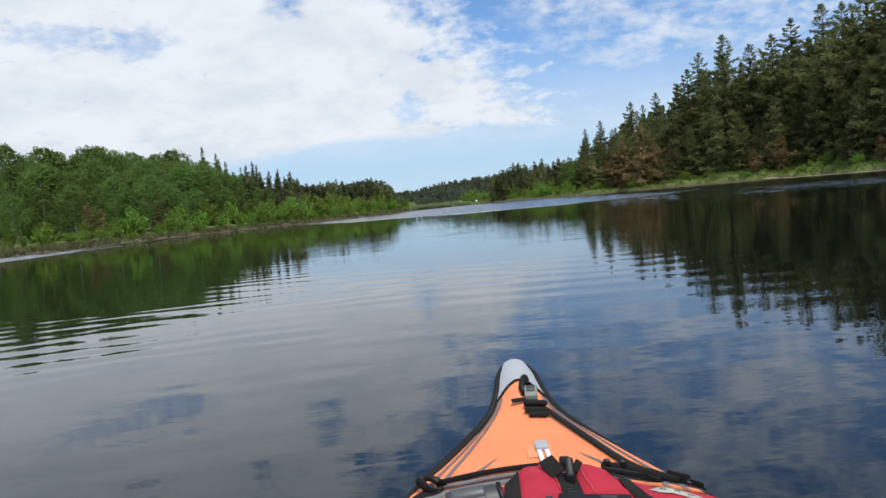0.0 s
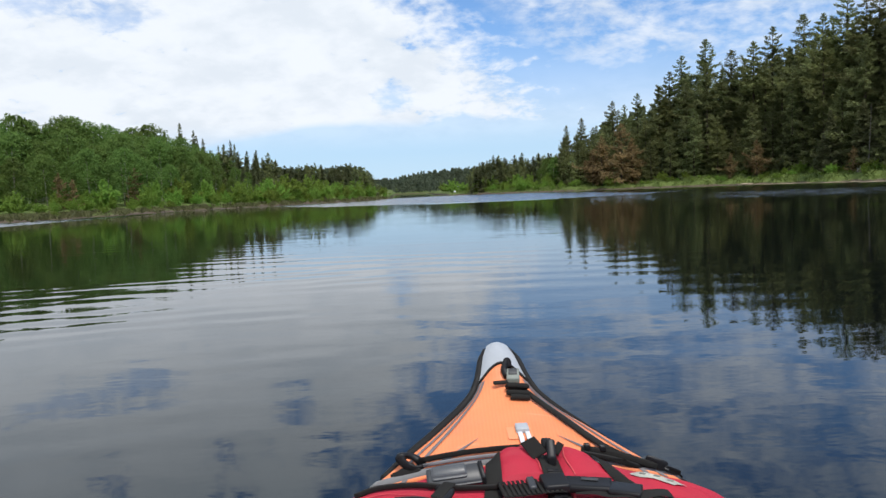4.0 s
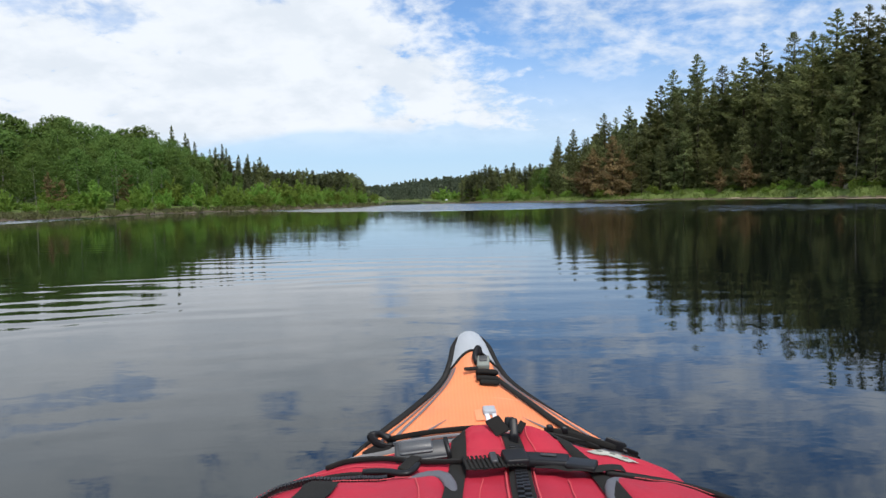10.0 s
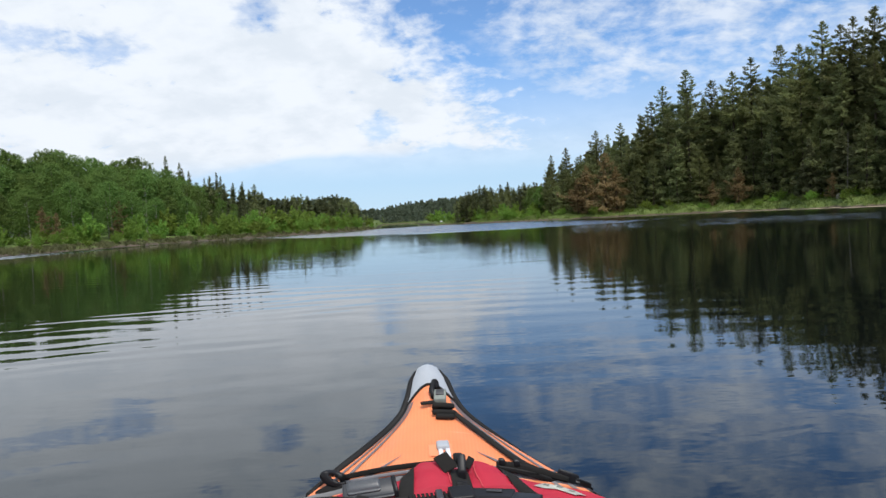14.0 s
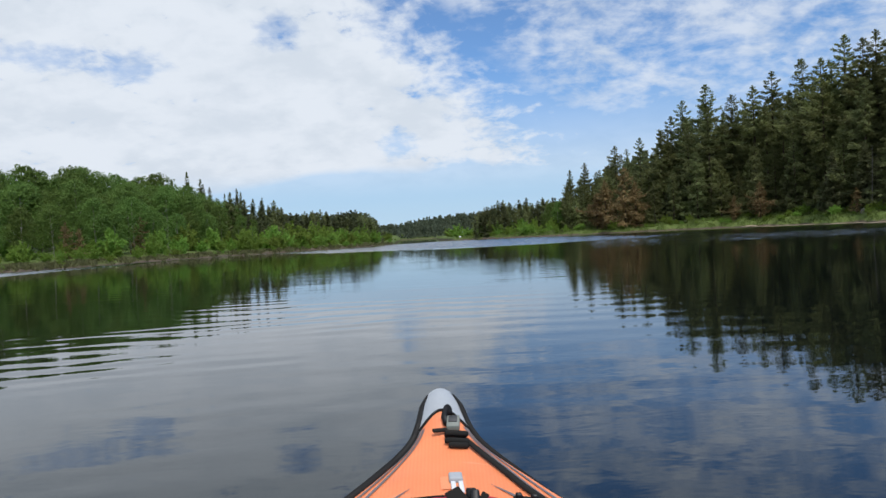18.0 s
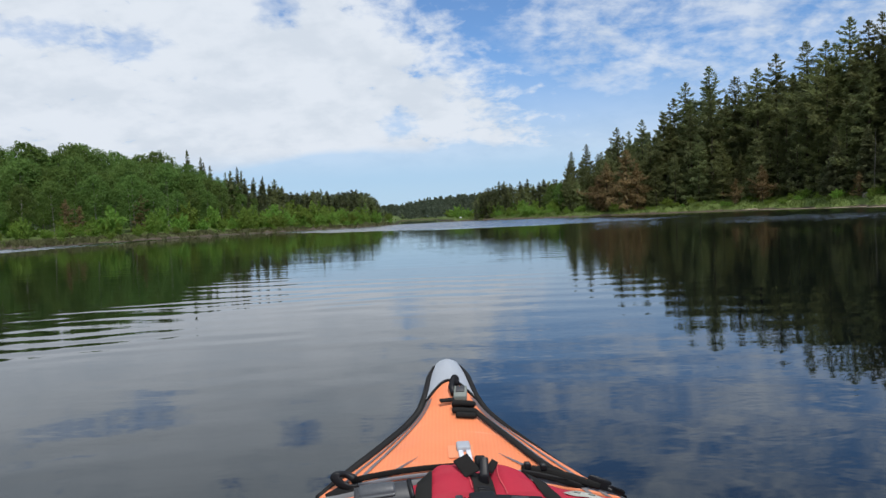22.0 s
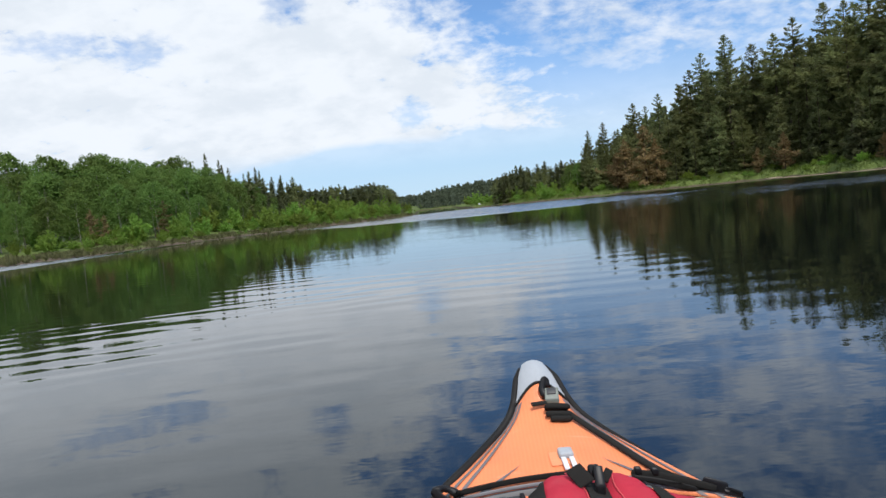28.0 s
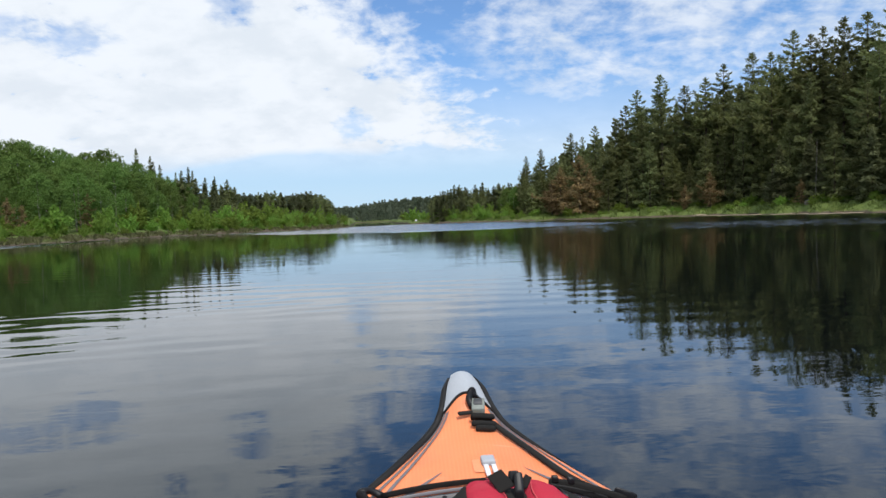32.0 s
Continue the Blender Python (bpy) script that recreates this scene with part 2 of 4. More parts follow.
    # wind chop: small steep wavelets, normals tipped towards the eye to mirror brighter sky
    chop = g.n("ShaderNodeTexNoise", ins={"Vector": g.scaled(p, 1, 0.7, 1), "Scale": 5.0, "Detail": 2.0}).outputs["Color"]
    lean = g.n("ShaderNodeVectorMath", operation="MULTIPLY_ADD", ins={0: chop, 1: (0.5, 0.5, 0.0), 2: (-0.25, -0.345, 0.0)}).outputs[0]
    # added sideways tilt, turning both flanks towards the eye for brighter reflections
    eye_tilt = g.n("ShaderNodeCombineXYZ", ins={0: g.math("ADD", g.step(side, 0.30, 0.12, 0.0, 0.17), g.step(side, 0.62, 0.80, 0.0, -0.08))}).outputs[0]
    lean = g.n("ShaderNodeVectorMath", operation="ADD", ins={0: lean, 1: eye_tilt}).outputs[0]
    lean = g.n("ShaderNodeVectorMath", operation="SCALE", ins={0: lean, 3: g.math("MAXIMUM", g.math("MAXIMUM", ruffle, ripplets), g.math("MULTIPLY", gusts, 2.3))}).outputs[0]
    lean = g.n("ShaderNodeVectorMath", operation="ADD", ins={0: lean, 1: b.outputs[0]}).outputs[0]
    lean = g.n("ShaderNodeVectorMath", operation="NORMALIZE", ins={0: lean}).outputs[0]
    deep = g.ramp(g.noise(p, 0.15, 3.0), (0.3, (0.0015, 0.0024, 0.0030)), (0.7, (0.0026, 0.0038, 0.0046)))
    # ruffled water: higher IOR and whiter specular paint in a brighter sheen
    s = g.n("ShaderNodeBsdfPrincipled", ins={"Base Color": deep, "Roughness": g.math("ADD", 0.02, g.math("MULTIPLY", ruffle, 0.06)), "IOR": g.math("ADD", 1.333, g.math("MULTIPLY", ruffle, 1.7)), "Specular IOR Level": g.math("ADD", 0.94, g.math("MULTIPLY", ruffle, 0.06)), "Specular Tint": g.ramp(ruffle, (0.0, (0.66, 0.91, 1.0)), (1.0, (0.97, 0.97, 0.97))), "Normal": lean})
    finish(g, s.outputs[0])
    return m


def soil():
    m, g = material("bank_soil_and_grass")
    p = g.n("ShaderNodeTexCoord").outputs["Object"]
    z = g.n("ShaderNodeSeparateXYZ", ins={0: p}).outputs[2]
    fine, wide = g.noise(p, 3.0, 6.0, 0.65), g.noise(p, 0.18, 4.0)
    grass = g.ramp(fine, (0.3, (0.06, 0.09, 0.022)), (0.7, (0.17, 0.22, 0.055)))
    earth = g.ramp(fine, (0.3, (0.05, 0.038, 0.028)), (0.7, (0.15, 0.115, 0.08)))
    k = g.step(g.math("ADD", z, g.math("MULTIPLY", g.math("SUBTRACT", wide, 0.5), 0.7)), 0.10, 0.32)
    c = g.mix(k, earth, grass)
    b = g.n("ShaderNodeBump", ins={"Strength": 0.6, "Distance": 0.15, "Height": fine})
    finish(g, g.n("ShaderNodeBsdfPrincipled", ins={"Base Color": c, "Roughness": 0.9, "Specular IOR Level": 0.2, "Normal": b.outputs[0]}).outputs[0])
    return m


def ribbed_cloth(name, colour):
    """Coated cloth with fine lengthwise ribs, faint scuffs and paler, sun-bleached patches."""
    m, g = material(name)
    p = g.n("ShaderNodeTexCoord").outputs["Object"]
    ribs = g.n("ShaderNodeTexWave", wave_type="BANDS", bands_direction="X", ins={"Vector": p, "Scale": 34.0, "Distortion": 0.6, "Detail": 1.0, "Detail Scale": 2.0}).outputs["Fac"]
    weft = g.n("ShaderNodeTexWave", wave_type="BANDS", bands_direction="Y", ins={"Vector": p, "Scale": 60.0, "Distortion": 0.4}).outputs["Fac"]
    fine, wide = g.noise(p, 350.0, 4.0, 0.6), g.noise(p, 7.0, 5.0, 0.6)
    scuff = g.step(g.noise(g.scaled(p, 5, 60, 5, (0, 0, radians(18))), 1.0, 4.0, 0.6), 0.62, 0.74)
    k = g.math("ADD", g.math("MULTIPLY", fine, 0.25), g.math("ADD", g.math("MULTIPLY", wide, 0.65), g.math("MULTIPLY", ribs, 0.10)))
    c = g.ramp(k, (0.25, [v * 0.80 for v in colour]), (0.75, [min(1, v * 1.12) for v in colour]))
    c = g.mix(g.math("MULTIPLY", scuff, 0.22), c, (0.92, 0.50, 0.34))
    h = g.math("ADD", g.math("MULTIPLY", ribs, 0.7), g.math("ADD", g.math("MULTIPLY", weft, 0.3), g.math("MULTIPLY", fine, 0.4)))
    b = g.n("ShaderNodeBump", ins={"Strength": 0.22, "Distance": 0.0010, "Height": h})
    finish(g, g.n("ShaderNodeBsdfPrincipled", ins={"Base Color": c, "Roughness": g.step(wide, 0.3, 0.7, 0.40, 0.55), "Specular IOR Level": 0.4, "Normal": b.outputs[0]}).outputs[0])
    return m


WATER, SOIL = water(), soil()
BARK = plain("bark", (0.10, 0.075, 0.055), 0.9, 9.0, 0.5, 0.6, stain=1.5, step=0.03)
BIRCH = plain("pale_bark", (0.42, 0.38, 0.31), 0.85, 6.0, 0.6, 0.4, stain=1.5, step=0.02)
PINE = foliage("pine_needles", (0.098, 0.114, 0.046), (0.264, 0.284, 0.116), 0.035, 0.45)
OLIVE = foliage("young_pine_needles", (0.102, 0.125, 0.045), (0.315, 0.33, 0.13), 0.03, 0.45)
# spruce green, lifted a little to stand for haze over the distance
SPRUCE = foliage("spruce_needles", (0.078, 0.092, 0.044), (0.215, 0.230, 0.105), 0.02, 0.4)
DEAD = foliage("dead_needles", (0.138, 0.104, 0.052), (0.34, 0.232, 0.108), 0.012, 0.4)
LEAF = foliage("poplar_leaves", (0.086, 0.146, 0.031), (0.170, 0.250, 0.058), 0.03, 0.42)
SHRUB = foliage("willow_leaves", (0.125, 0.205, 0.034), (0.31, 0.44, 0.080), 0.04, 0.5)
DRYGRASS = foliage("withered_grass", (0.062, 0.058, 0.030), (0.165, 0.165, 0.066), 0.03, 0.3)
GRASS = foliage("bank_grass", (0.08, 0.122, 0.028), (0.23, 0.27, 0.08), 0.03, 0.4)
# far conifer green with distance haze mixed into the colour
FARWOOD = foliage("hazed_far_needles", (0.070, 0.090, 0.060), (0.145, 0.170, 0.105), 0.02, 0.3)
ORANGE = ribbed_cloth("orange_coated_fabric", (0.90, 0.268, 0.108))
GREY = plain("grey_coated_fabric", (0.24, 0.24, 0.25), 0.5, 300.0, 0.15, 0.12, stain=4.0, step=0.0006)
PANEL = plain("pale_grey_fabric", (0.21, 0.215, 0.215), 0.55, 300.0, 0.18, 0.15, stain=4.0, step=0.0006)
SILVER = plain("pale_grey_rubber", (0.39, 0.41, 0.43), 0.42, 200.0, 0.10, 0.1, stain=9.0, step=0.0005)
DECAL = plain("grey_print", (0.17, 0.15, 0.15), 0.5, 200.0, 0.2, 0.05, step=0.0005)
BLACK = plain("black_rubber", (0.016, 0.015, 0.014), 0.6, 200.0, 0.3, 0.15, spec=0.2, step=0.0006)
WEB = plain("black_webbing", (0.022, 0.021, 0.019), 0.85, 700.0, 0.4, 0.5, spec=0.15, stain=12.0, step=0.001)
PLASTIC = plain("black_plastic", (0.012, 0.012, 0.013), 0.42, 150.0, 0.2, 0.08, spec=0.25, step=0.0005)
RED = plain("red_nylon", (0.43, 0.016, 0.038), 0.68, 700.0, 0.24, 0.5, stain=9.0, step=0.0012)
STEEL = plain("grey_plastic", (0.045, 0.047, 0.050), 0.45, 150.0, 0.2, 0.1, step=0.0005)
WHITE = plain("white_plastic", (0.70, 0.70, 0.72), 0.5, 150.0, 0.1, 0.05, step=0.0005)
WORN = plain("worn_white_print", (0.42, 0.42, 0.36), 0.6, 90.0, 0.5, 0.1, stain=40.0, step=0.0005)
BUCKLE = plain("worn_grey_green_buckle", (0.20, 0.22, 0.19), 0.5, 120.0, 0.3, 0.1, step=0.0005)


# ---- mesh helpers ----
def link_mesh(name, me, mat, parent=None, label="", smooth=True):
    me.materials.append(mat)
    if smooth:
        me.shade_smooth()
    ob = new(name, me)
    if parent:
        ob.parent = parent
    if label:
        tagged(ob, label)
    return ob


def part(name, bm, mat, parent=None, label="", smooth=True):
    """One mesh object out of a bmesh."""
    me = bpy.data.meshes.new(name)
    bm.to_mesh(me)
    bm.free()
    return link_mesh(name, me, mat, parent, label, smooth)


def raw(name, verts, faces, mat, parent=None, label="", smooth=True):
    """One mesh object out of arrays; faces all of one size."""
    me = bpy.data.meshes.new(name)
    verts, faces = np.asarray(verts, np.float32), np.asarray(faces, np.int32)
    n, k = faces.shape
    me.vertices.add(len(verts))
    me.vertices.foreach_set("co", verts.ravel())
    me.loops.add(n * k)
    me.loops.foreach_set("vertex_index", faces.ravel())
    me.polygons.add(n)
    me.polygons.foreach_set("loop_start", np.arange(0, n * k, k, dtype=np.int32))
    me.update(calc_edges=True)
    me.validate()
    return link_mesh(name, me, mat, parent, label, smooth)


def empty(name, m=None):
    ob = new(name)
    ob.empty_display_size = 0.1
    if m is not None:
        ob.matrix_world = m
    return ob


def grid(nu, nv, fn):
    """Vertices and quads of fn(u, v) over the unit square."""
    v = [fn(i / (nu - 1), j / (nv - 1)) for j in range(nv) for i in range(nu)]
    f = [(j * nu + i, j * nu + i + 1, (j + 1) * nu + i + 1, (j + 1) * nu + i) for j in range(nv - 1) for i in range(nu - 1)]
    return v, f


def tube(points, radius, sides=8, flat=1.0, closed=False):
    """A bmesh swept along points; radius a number or one for each point; flat squeezes it in height."""
    bm = bmesh.new()
    pts = [Vector(p) for p in points]
    rings = []
    for k, p in enumerate(pts):
        a, b = pts[max(k - 1, 0)], pts[min(k + 1, len(pts) - 1)]
        t = (b - a).normalized()
        side = t.cross(Vector((0, 0, 1)))
        side = side.normalized() if side.length > 1e-3 else Vector((1, 0, 0))
        up = side.cross(t)
        r = radius[k] if isinstance(radius, (list, tuple)) else radius
        rings.append([bm.verts.new(p + (side * math.cos(q) + up * math.sin(q) * flat) * r) for q in [2 * math.pi * i / sides for i in range(sides)]])
    for r0, r1 in zip(rings, rings[1:]):
        for i in range(sides):
            bm.faces.new((r0[i], r0[(i + 1) % sides], r1[(i + 1) % sides], r1[i]))
    bm.faces.new(rings[0][::-1])
    bm.faces.new(rings[-1])
    bmesh.ops.recalc_face_normals(bm, faces=bm.faces)
    return bm


def box(size, m=None, bevel=0.002, segs=2):
    bm = bmesh.new()
    bmesh.ops.create_cube(bm, size=1.0, matrix=Matrix.Diagonal((*size, 1)))
    if bevel:
        bmesh.ops.bevel(bm, geom=bm.edges[:], offset=bevel, segments=segs, affect="EDGES", profile=0.6)
    if m is not None:
        bm.transform(m)
    return bm


def curve_pts(ctrl, n=24):
    """A smooth line through control points (Catmull-Rom)."""
    c = [Vector(p) for p in ctrl]
    c = [c[0] * 2 - c[1]] + c + [c[-1] * 2 - c[-2]]
    out = []
    segs = len(c) - 3
    for k in range(n + 1):
        x = min(k / n * segs, segs - 1e-6)
        i, t = int(x), x - int(x)
        p0, p1, p2, p3 = c[i:i + 4]
        out.append(0.5 * (2 * p1 + (p2 - p0) * t + (2 * p0 - 5 * p1 + 4 * p2 - p3) * t * t + (3 * p1 - p0 - 3 * p2 + p3) * t ** 3))
    return out


# ---- ground, banks and river ----
# azimuth (degrees right of straight ahead) and the distance of the waterline
SHORE = [(-180, 240), (-150, 170), (-110, 60), (-60, 42), (-32.3, 45), (-25.2, 51.5), (-17.1, 64), (-8.4, 75), (-5.0, 86), (-4.2, 94), (-3.9, 112), (-3.7, 330), (-0.8, 330), (-0.6, 165), (0.8, 120), (5.0, 106), (9.9, 99), (18.6, 92), (26.5, 83), (31.7, 72), (40, 64), (60, 56), (110, 62), (150, 170), (180, 240)]
S_AZ, S_D = [a for a, _ in SHORE], [q for _, q in SHORE]


def shore(a):
    return float(np.interp(a, S_AZ, S_D)) + 0.9 * math.sin(a * 2.1) + 0.6 * math.sin(a * 5.3 + 1)


def rise(a, over):
    """Height of the ground this far behind the waterline."""
    if over < 0:
        return max(-2.0, over * 0.25)
    hill = float(np.interp(a, [0, 8, 15, 23, 30], [0.6, 0.7, 1.1, 1.55, 1.65]))
    return hill * (1 - math.exp(-over / (2.5 + hill))) + 0.035 * over * (1 - math.exp(-over / 30.0)) * (1.3 if a > 10 else 0.8) * math.exp(-over / 120.0)


def at(a, dist):
    q = radians(a)
    return dist * math.sin(q), dist * math.cos(q)


def ground():
    azs = np.concatenate([np.arange(-180, -40, 4.0), np.arange(-40, 42, 0.4), np.arange(42, 180.1, 4.0)])
    overs = [-40, -12, -4, -1.5, -0.5, 0, 0.3, 0.7, 1.2, 2, 3, 4.5, 7, 11, 18, 30, 50, 90, 180, 400, 1000, 2600]
    verts, faces = [], []
    for a in azs:
        s = shore(a)
        for o in overs:
            x, y = at(a, max(s + o, 3.0))
            z = rise(a, o) + (0.12 * noise.noise((x * 0.35, y * 0.35, 0)) + 0.05 * noise.noise((x * 1.3, y * 1.3, 5)) if o > 0.2 else 0)
            verts.append((x, y, z))
    k = len(overs)
    for i in range(len(azs) - 1):
        for j in range(k - 1):
            faces.append((i * k + j, i * k + j + 1, (i + 1) * k + j + 1, (i + 1) * k + j))
    tagged(raw("ground", verts, faces, SOIL), "earth and grass river banks under the woods", "ground", kind="structure")
    v, f = grid(2, 2, lambda u, q: ((u - 0.5) * 6000, (q - 0.5) * 6000, -2.2))
    tagged(raw("river_bed", v, f, SOIL), "dark earth river bed below the water", "ground", kind="structure")
    v, f = grid(2, 2, lambda u, q: ((u - 0.5) * 1500, (q - 0.5) * 1500, 0.0))
    tagged(raw("water", v, f, WATER), "calm dark river water mirroring clouds and trees", "water", kind="structure")


ground()


# ---- plants ----
rng = np.random.default_rng(7)


def cards(centres, sizes, mat, name, parent, out=None, aspect=1.0, label="", face=None):
    """Many small leaf-shaped quads round the given centres."""
    n = len(centres)
    a = rng.normal(size=(n, 3))
    if out is not None:
        a = out + 0.45 * a
    a /= np.linalg.norm(a, axis=1, keepdims=True)
    side = rng.normal(size=(n, 3))
    if face is not None:
        side = face + 0.32 * side
    b = np.cross(a, side)
    b /= np.linalg.norm(b, axis=1, keepdims=True)
    s = np.asarray(sizes)[:, None]
    c = np.asarray(centres)
    v = np.stack([c - a * s * aspect * 0.5 + b * s * 0.5, c + a * s * aspect * 0.7, c - a * s * aspect * 0.5 - b * s * 0.5], 1).reshape(-1, 3)
    return raw(name, v, np.arange(3 * n).reshape(n, 3), mat, parent, label, smooth=False)


def limb_mesh(lines, name, mat, parent):
    """Trunk and limbs as tapered rods: lines of (points, radii)."""
    verts, faces = [], []
    for pts, radii in lines:
        base, sides = len(verts), 6 if radii[0] > 0.05 else 3
        for p, r in zip(pts, radii):
            for i in range(sides):
                q = 2 * math.pi * i / sides
                t = Vector(p) + Vector((math.cos(q) * r, math.sin(q) * r, 0))
                verts.append(tuple(t))
        for k in range(len(pts) - 1):
            for i in range(sides):
                faces.append((base + k * sides + i, base + k * sides + (i + 1) % sides, base + (k + 1) * sides + (i + 1) % sides, base + (k + 1) * sides + i))
    return raw(name, verts, faces, mat, parent)


def conifer(name, height, spread, mat, bare=0.03, boughs=90, tufts=110, irregular=0.4, size=0.16, taper=0.8, lift=0.0, thin=0.0):
    """A spruce or pine: trunk, boughs up to a pointed leader, flat feathered sprays of needles along each bough."""
    ob = empty(name)
    lines = [([(0, 0, -0.3), (0.04, 0, height * 0.35), (0.02, 0.05, height * 0.7), (0, 0, height)], [height * 0.013, height * 0.010, height * 0.005, 0.01])]
    cs, ss, outs, faces_ = [], [], [], []
    turn = rng.uniform(0, 6.28)
    for k in range(boughs):
        f = 1 - (1 - (k + rng.uniform(0, 1)) / boughs) ** 1.35
        if f < 0.7 and rng.random() < thin:
            continue
        q = k * 2.39996 + rng.uniform(-0.5, 0.5)
        z = height * (bare + (1 - bare) * f)
        prof = min(1.0, (1 - f) * 1.9) ** 0.85 * (0.85 + 0.15 * math.sin(9 * f + turn)) if lift else (1 - f) ** taper
        prof *= min(1.0, 0.70 + 2.5 * f)
        r = spread * prof * (1 + 0.22 * math.sin(2 * q + turn + 5 * f) + 0.15 * math.sin(3 * q - 7 * f)) * rng.uniform(1 - irregular, 1 + irregular * 0.35) + 0.005 * height
        tilt = rng.uniform(-0.30, 0.02) + 0.45 * f ** 3 + lift
        e = np.array([math.cos(q) * r, math.sin(q) * r, z + r * tilt])
        s0 = np.array([0, 0, z])
        along, side = (e - s0) / r, np.array([-math.sin(q), math.cos(q), 0.0])
        sag = np.array([0, 0, -0.10 * r])
        if r > 0.7:
            lines.append(([tuple(s0), tuple(s0 * 0.5 + e * 0.5 + sag), tuple(e)], [0.03, 0.018, 0.005]))
        n = max(12, int(tufts * (0.12 + 1.0 * r / spread)))
        twigs = max(3, int(3 + 3.2 * r))
        u = (rng.integers(0, twigs, n) + rng.normal(size=n) * 0.16 + 0.6) / twigs
        u = 0.16 + 0.86 * np.clip(u, 0, 1.06) ** 0.8
        v = rng.uniform(-1, 1, n)
        wide = (0.42 * (1.08 - u) + 0.06) * r + 0.06
        lat = np.abs(v) * wide
        p = s0 + (e - s0) * (u + 0.30 * np.abs(v) * (1.05 - u))[:, None] + sag * (4 * u * (1 - u))[:, None] + side * (v * wide)[:, None]
        p[:, 2] += -0.22 * lat + rng.normal(size=n) * (0.045 * r + 0.03)
        cs.append(p)
        ss.append(size * rng.uniform(0.6, 1.35, n) * (0.45 + 0.55 * min(1, (1 - f) * 3.5)))
        faces_.append(np.tile(np.array([math.cos(q) * 0.55, math.sin(q) * 0.55, 0.85]), (n, 1)))
        outs.append(along + side * (np.sign(v) * 0.7)[:, None] + np.array([0, 0, 0.05]))
    n = 46
    f = rng.uniform(0.93, 1.0, n)
    cs.append(np.stack([rng.normal(size=n), rng.normal(size=n), np.zeros(n)], 1) * (0.02 + 1.2 * (1 - f))[:, None] + np.stack([0 * f, 0 * f, height * f], 1))
    ss.append(np.full(n, size * 0.6))
    outs.append(np.tile(np.array([0, 0, 1.0]), (n, 1)))
    faces_.append(rng.normal(size=(n, 3)))
    n = int(4.5 * boughs)
    f, q = rng.uniform(0.02, 0.86, n), rng.uniform(0, 6.28, n)
    r = spread * np.minimum(1.0, (1 - f) * (1.9 if lift else 1.1)) ** 0.8 * rng.uniform(0.08, 0.44, n)
    cs.append(np.stack([np.cos(q) * r, np.sin(q) * r, height * (bare + (1 - bare) * f)], 1))
    ss.append(size * rng.uniform(1.4, 2.2, n))
    outs.append(np.stack([np.cos(q), np.sin(q), -0.25 + 0 * q], 1))
    faces_.append(np.stack([np.cos(q) * 0.6, np.sin(q) * 0.6, 0.7 + 0 * q], 1))
    limb_mesh(lines, "trunk", BARK, ob)
    cards(np.concatenate(cs), np.concatenate(ss), mat, "crown", ob, np.concatenate(outs), 1.9, face=np.concatenate(faces_))
    return ob


def broadleaf(name, height, spread, mat, lobes=15, leaves=520, size=0.15, base=0.10, bark=BIRCH):
    """A leafy tree: slender trunk, rising limbs, and a broad crown of rounded, overlapping sprays of leaves."""
    ob = empty(name)
    top = np.array([rng.uniform(-0.3, 0.3), rng.uniform(-0.3, 0.3), height * 0.93])
    lines, cs, ss, faces_ = [([(0, 0, -0.3), tuple(top * 0.5 + rng.normal(size=3) * [0.15, 0.15, 0]), tuple(top)], [height * 0.010, height * 0.007, 0.01])], [], [], []
    for k in range(lobes):
        f = base + (0.90 - base) * (k / (lobes - 1)) ** 0.8
        q = k * 2.39996 + rng.uniform(-0.4, 0.4)
        wide = spread * (0.62 + 0.38 * math.sin(math.pi * min(1.0, 0.25 + 0.75 * f))) * math.sqrt(max(0.05, 1 - (max(0.0, f - 0.45) / 0.60) ** 2))
        reach = wide * rng.uniform(0.45, 0.75) * (0.25 if k == lobes - 1 else 1.0)
        r = spread * rng.uniform(0.42, 0.60) * (0.75 if f > 0.75 else 1.0)
        c = top * f + np.array([math.cos(q) * reach, math.sin(q) * reach, 0.25 * reach])
        c[2] = min(c[2], height - r * 1.0)
        lines.append(([tuple(top * f * 0.8), tuple((top * f * 0.9 + c) / 2), tuple(c)], [0.035, 0.020, 0.006]))
        n = int(leaves * rng.uniform(0.8, 1.2))
        v = rng.normal(size=(n, 3))
        v /= np.linalg.norm(v, axis=1, keepdims=True)
        v[:, 2] = np.where(v[:, 2] < -0.35, -v[:, 2], v[:, 2])
        bumps = 1 + 0.16 * np.sin(5 * v[:, 0] + 3 * k) * np.sin(5 * v[:, 1] + k) + 0.12 * np.sin(9 * v[:, 2] + 2 * k + 4 * v[:, 0])
        p = c + v * (r * bumps * rng.uniform(0.45, 1.10, n) ** 0.45)[:, None] * np.array([1.0, 1.0, 1.25])
        p[:, 2] = np.maximum(p[:, 2], 0.05)
        cs.append(p)
        ss.append(size * rng.uniform(0.6, 1.3, n))
        faces_.append(v + np.array([0, 0, 0.30]))
    limb_mesh(lines, "trunk", bark, ob)
    cards(np.concatenate(cs), np.concatenate(ss), mat, "crown", ob, face=np.concatenate(faces_))
    return ob


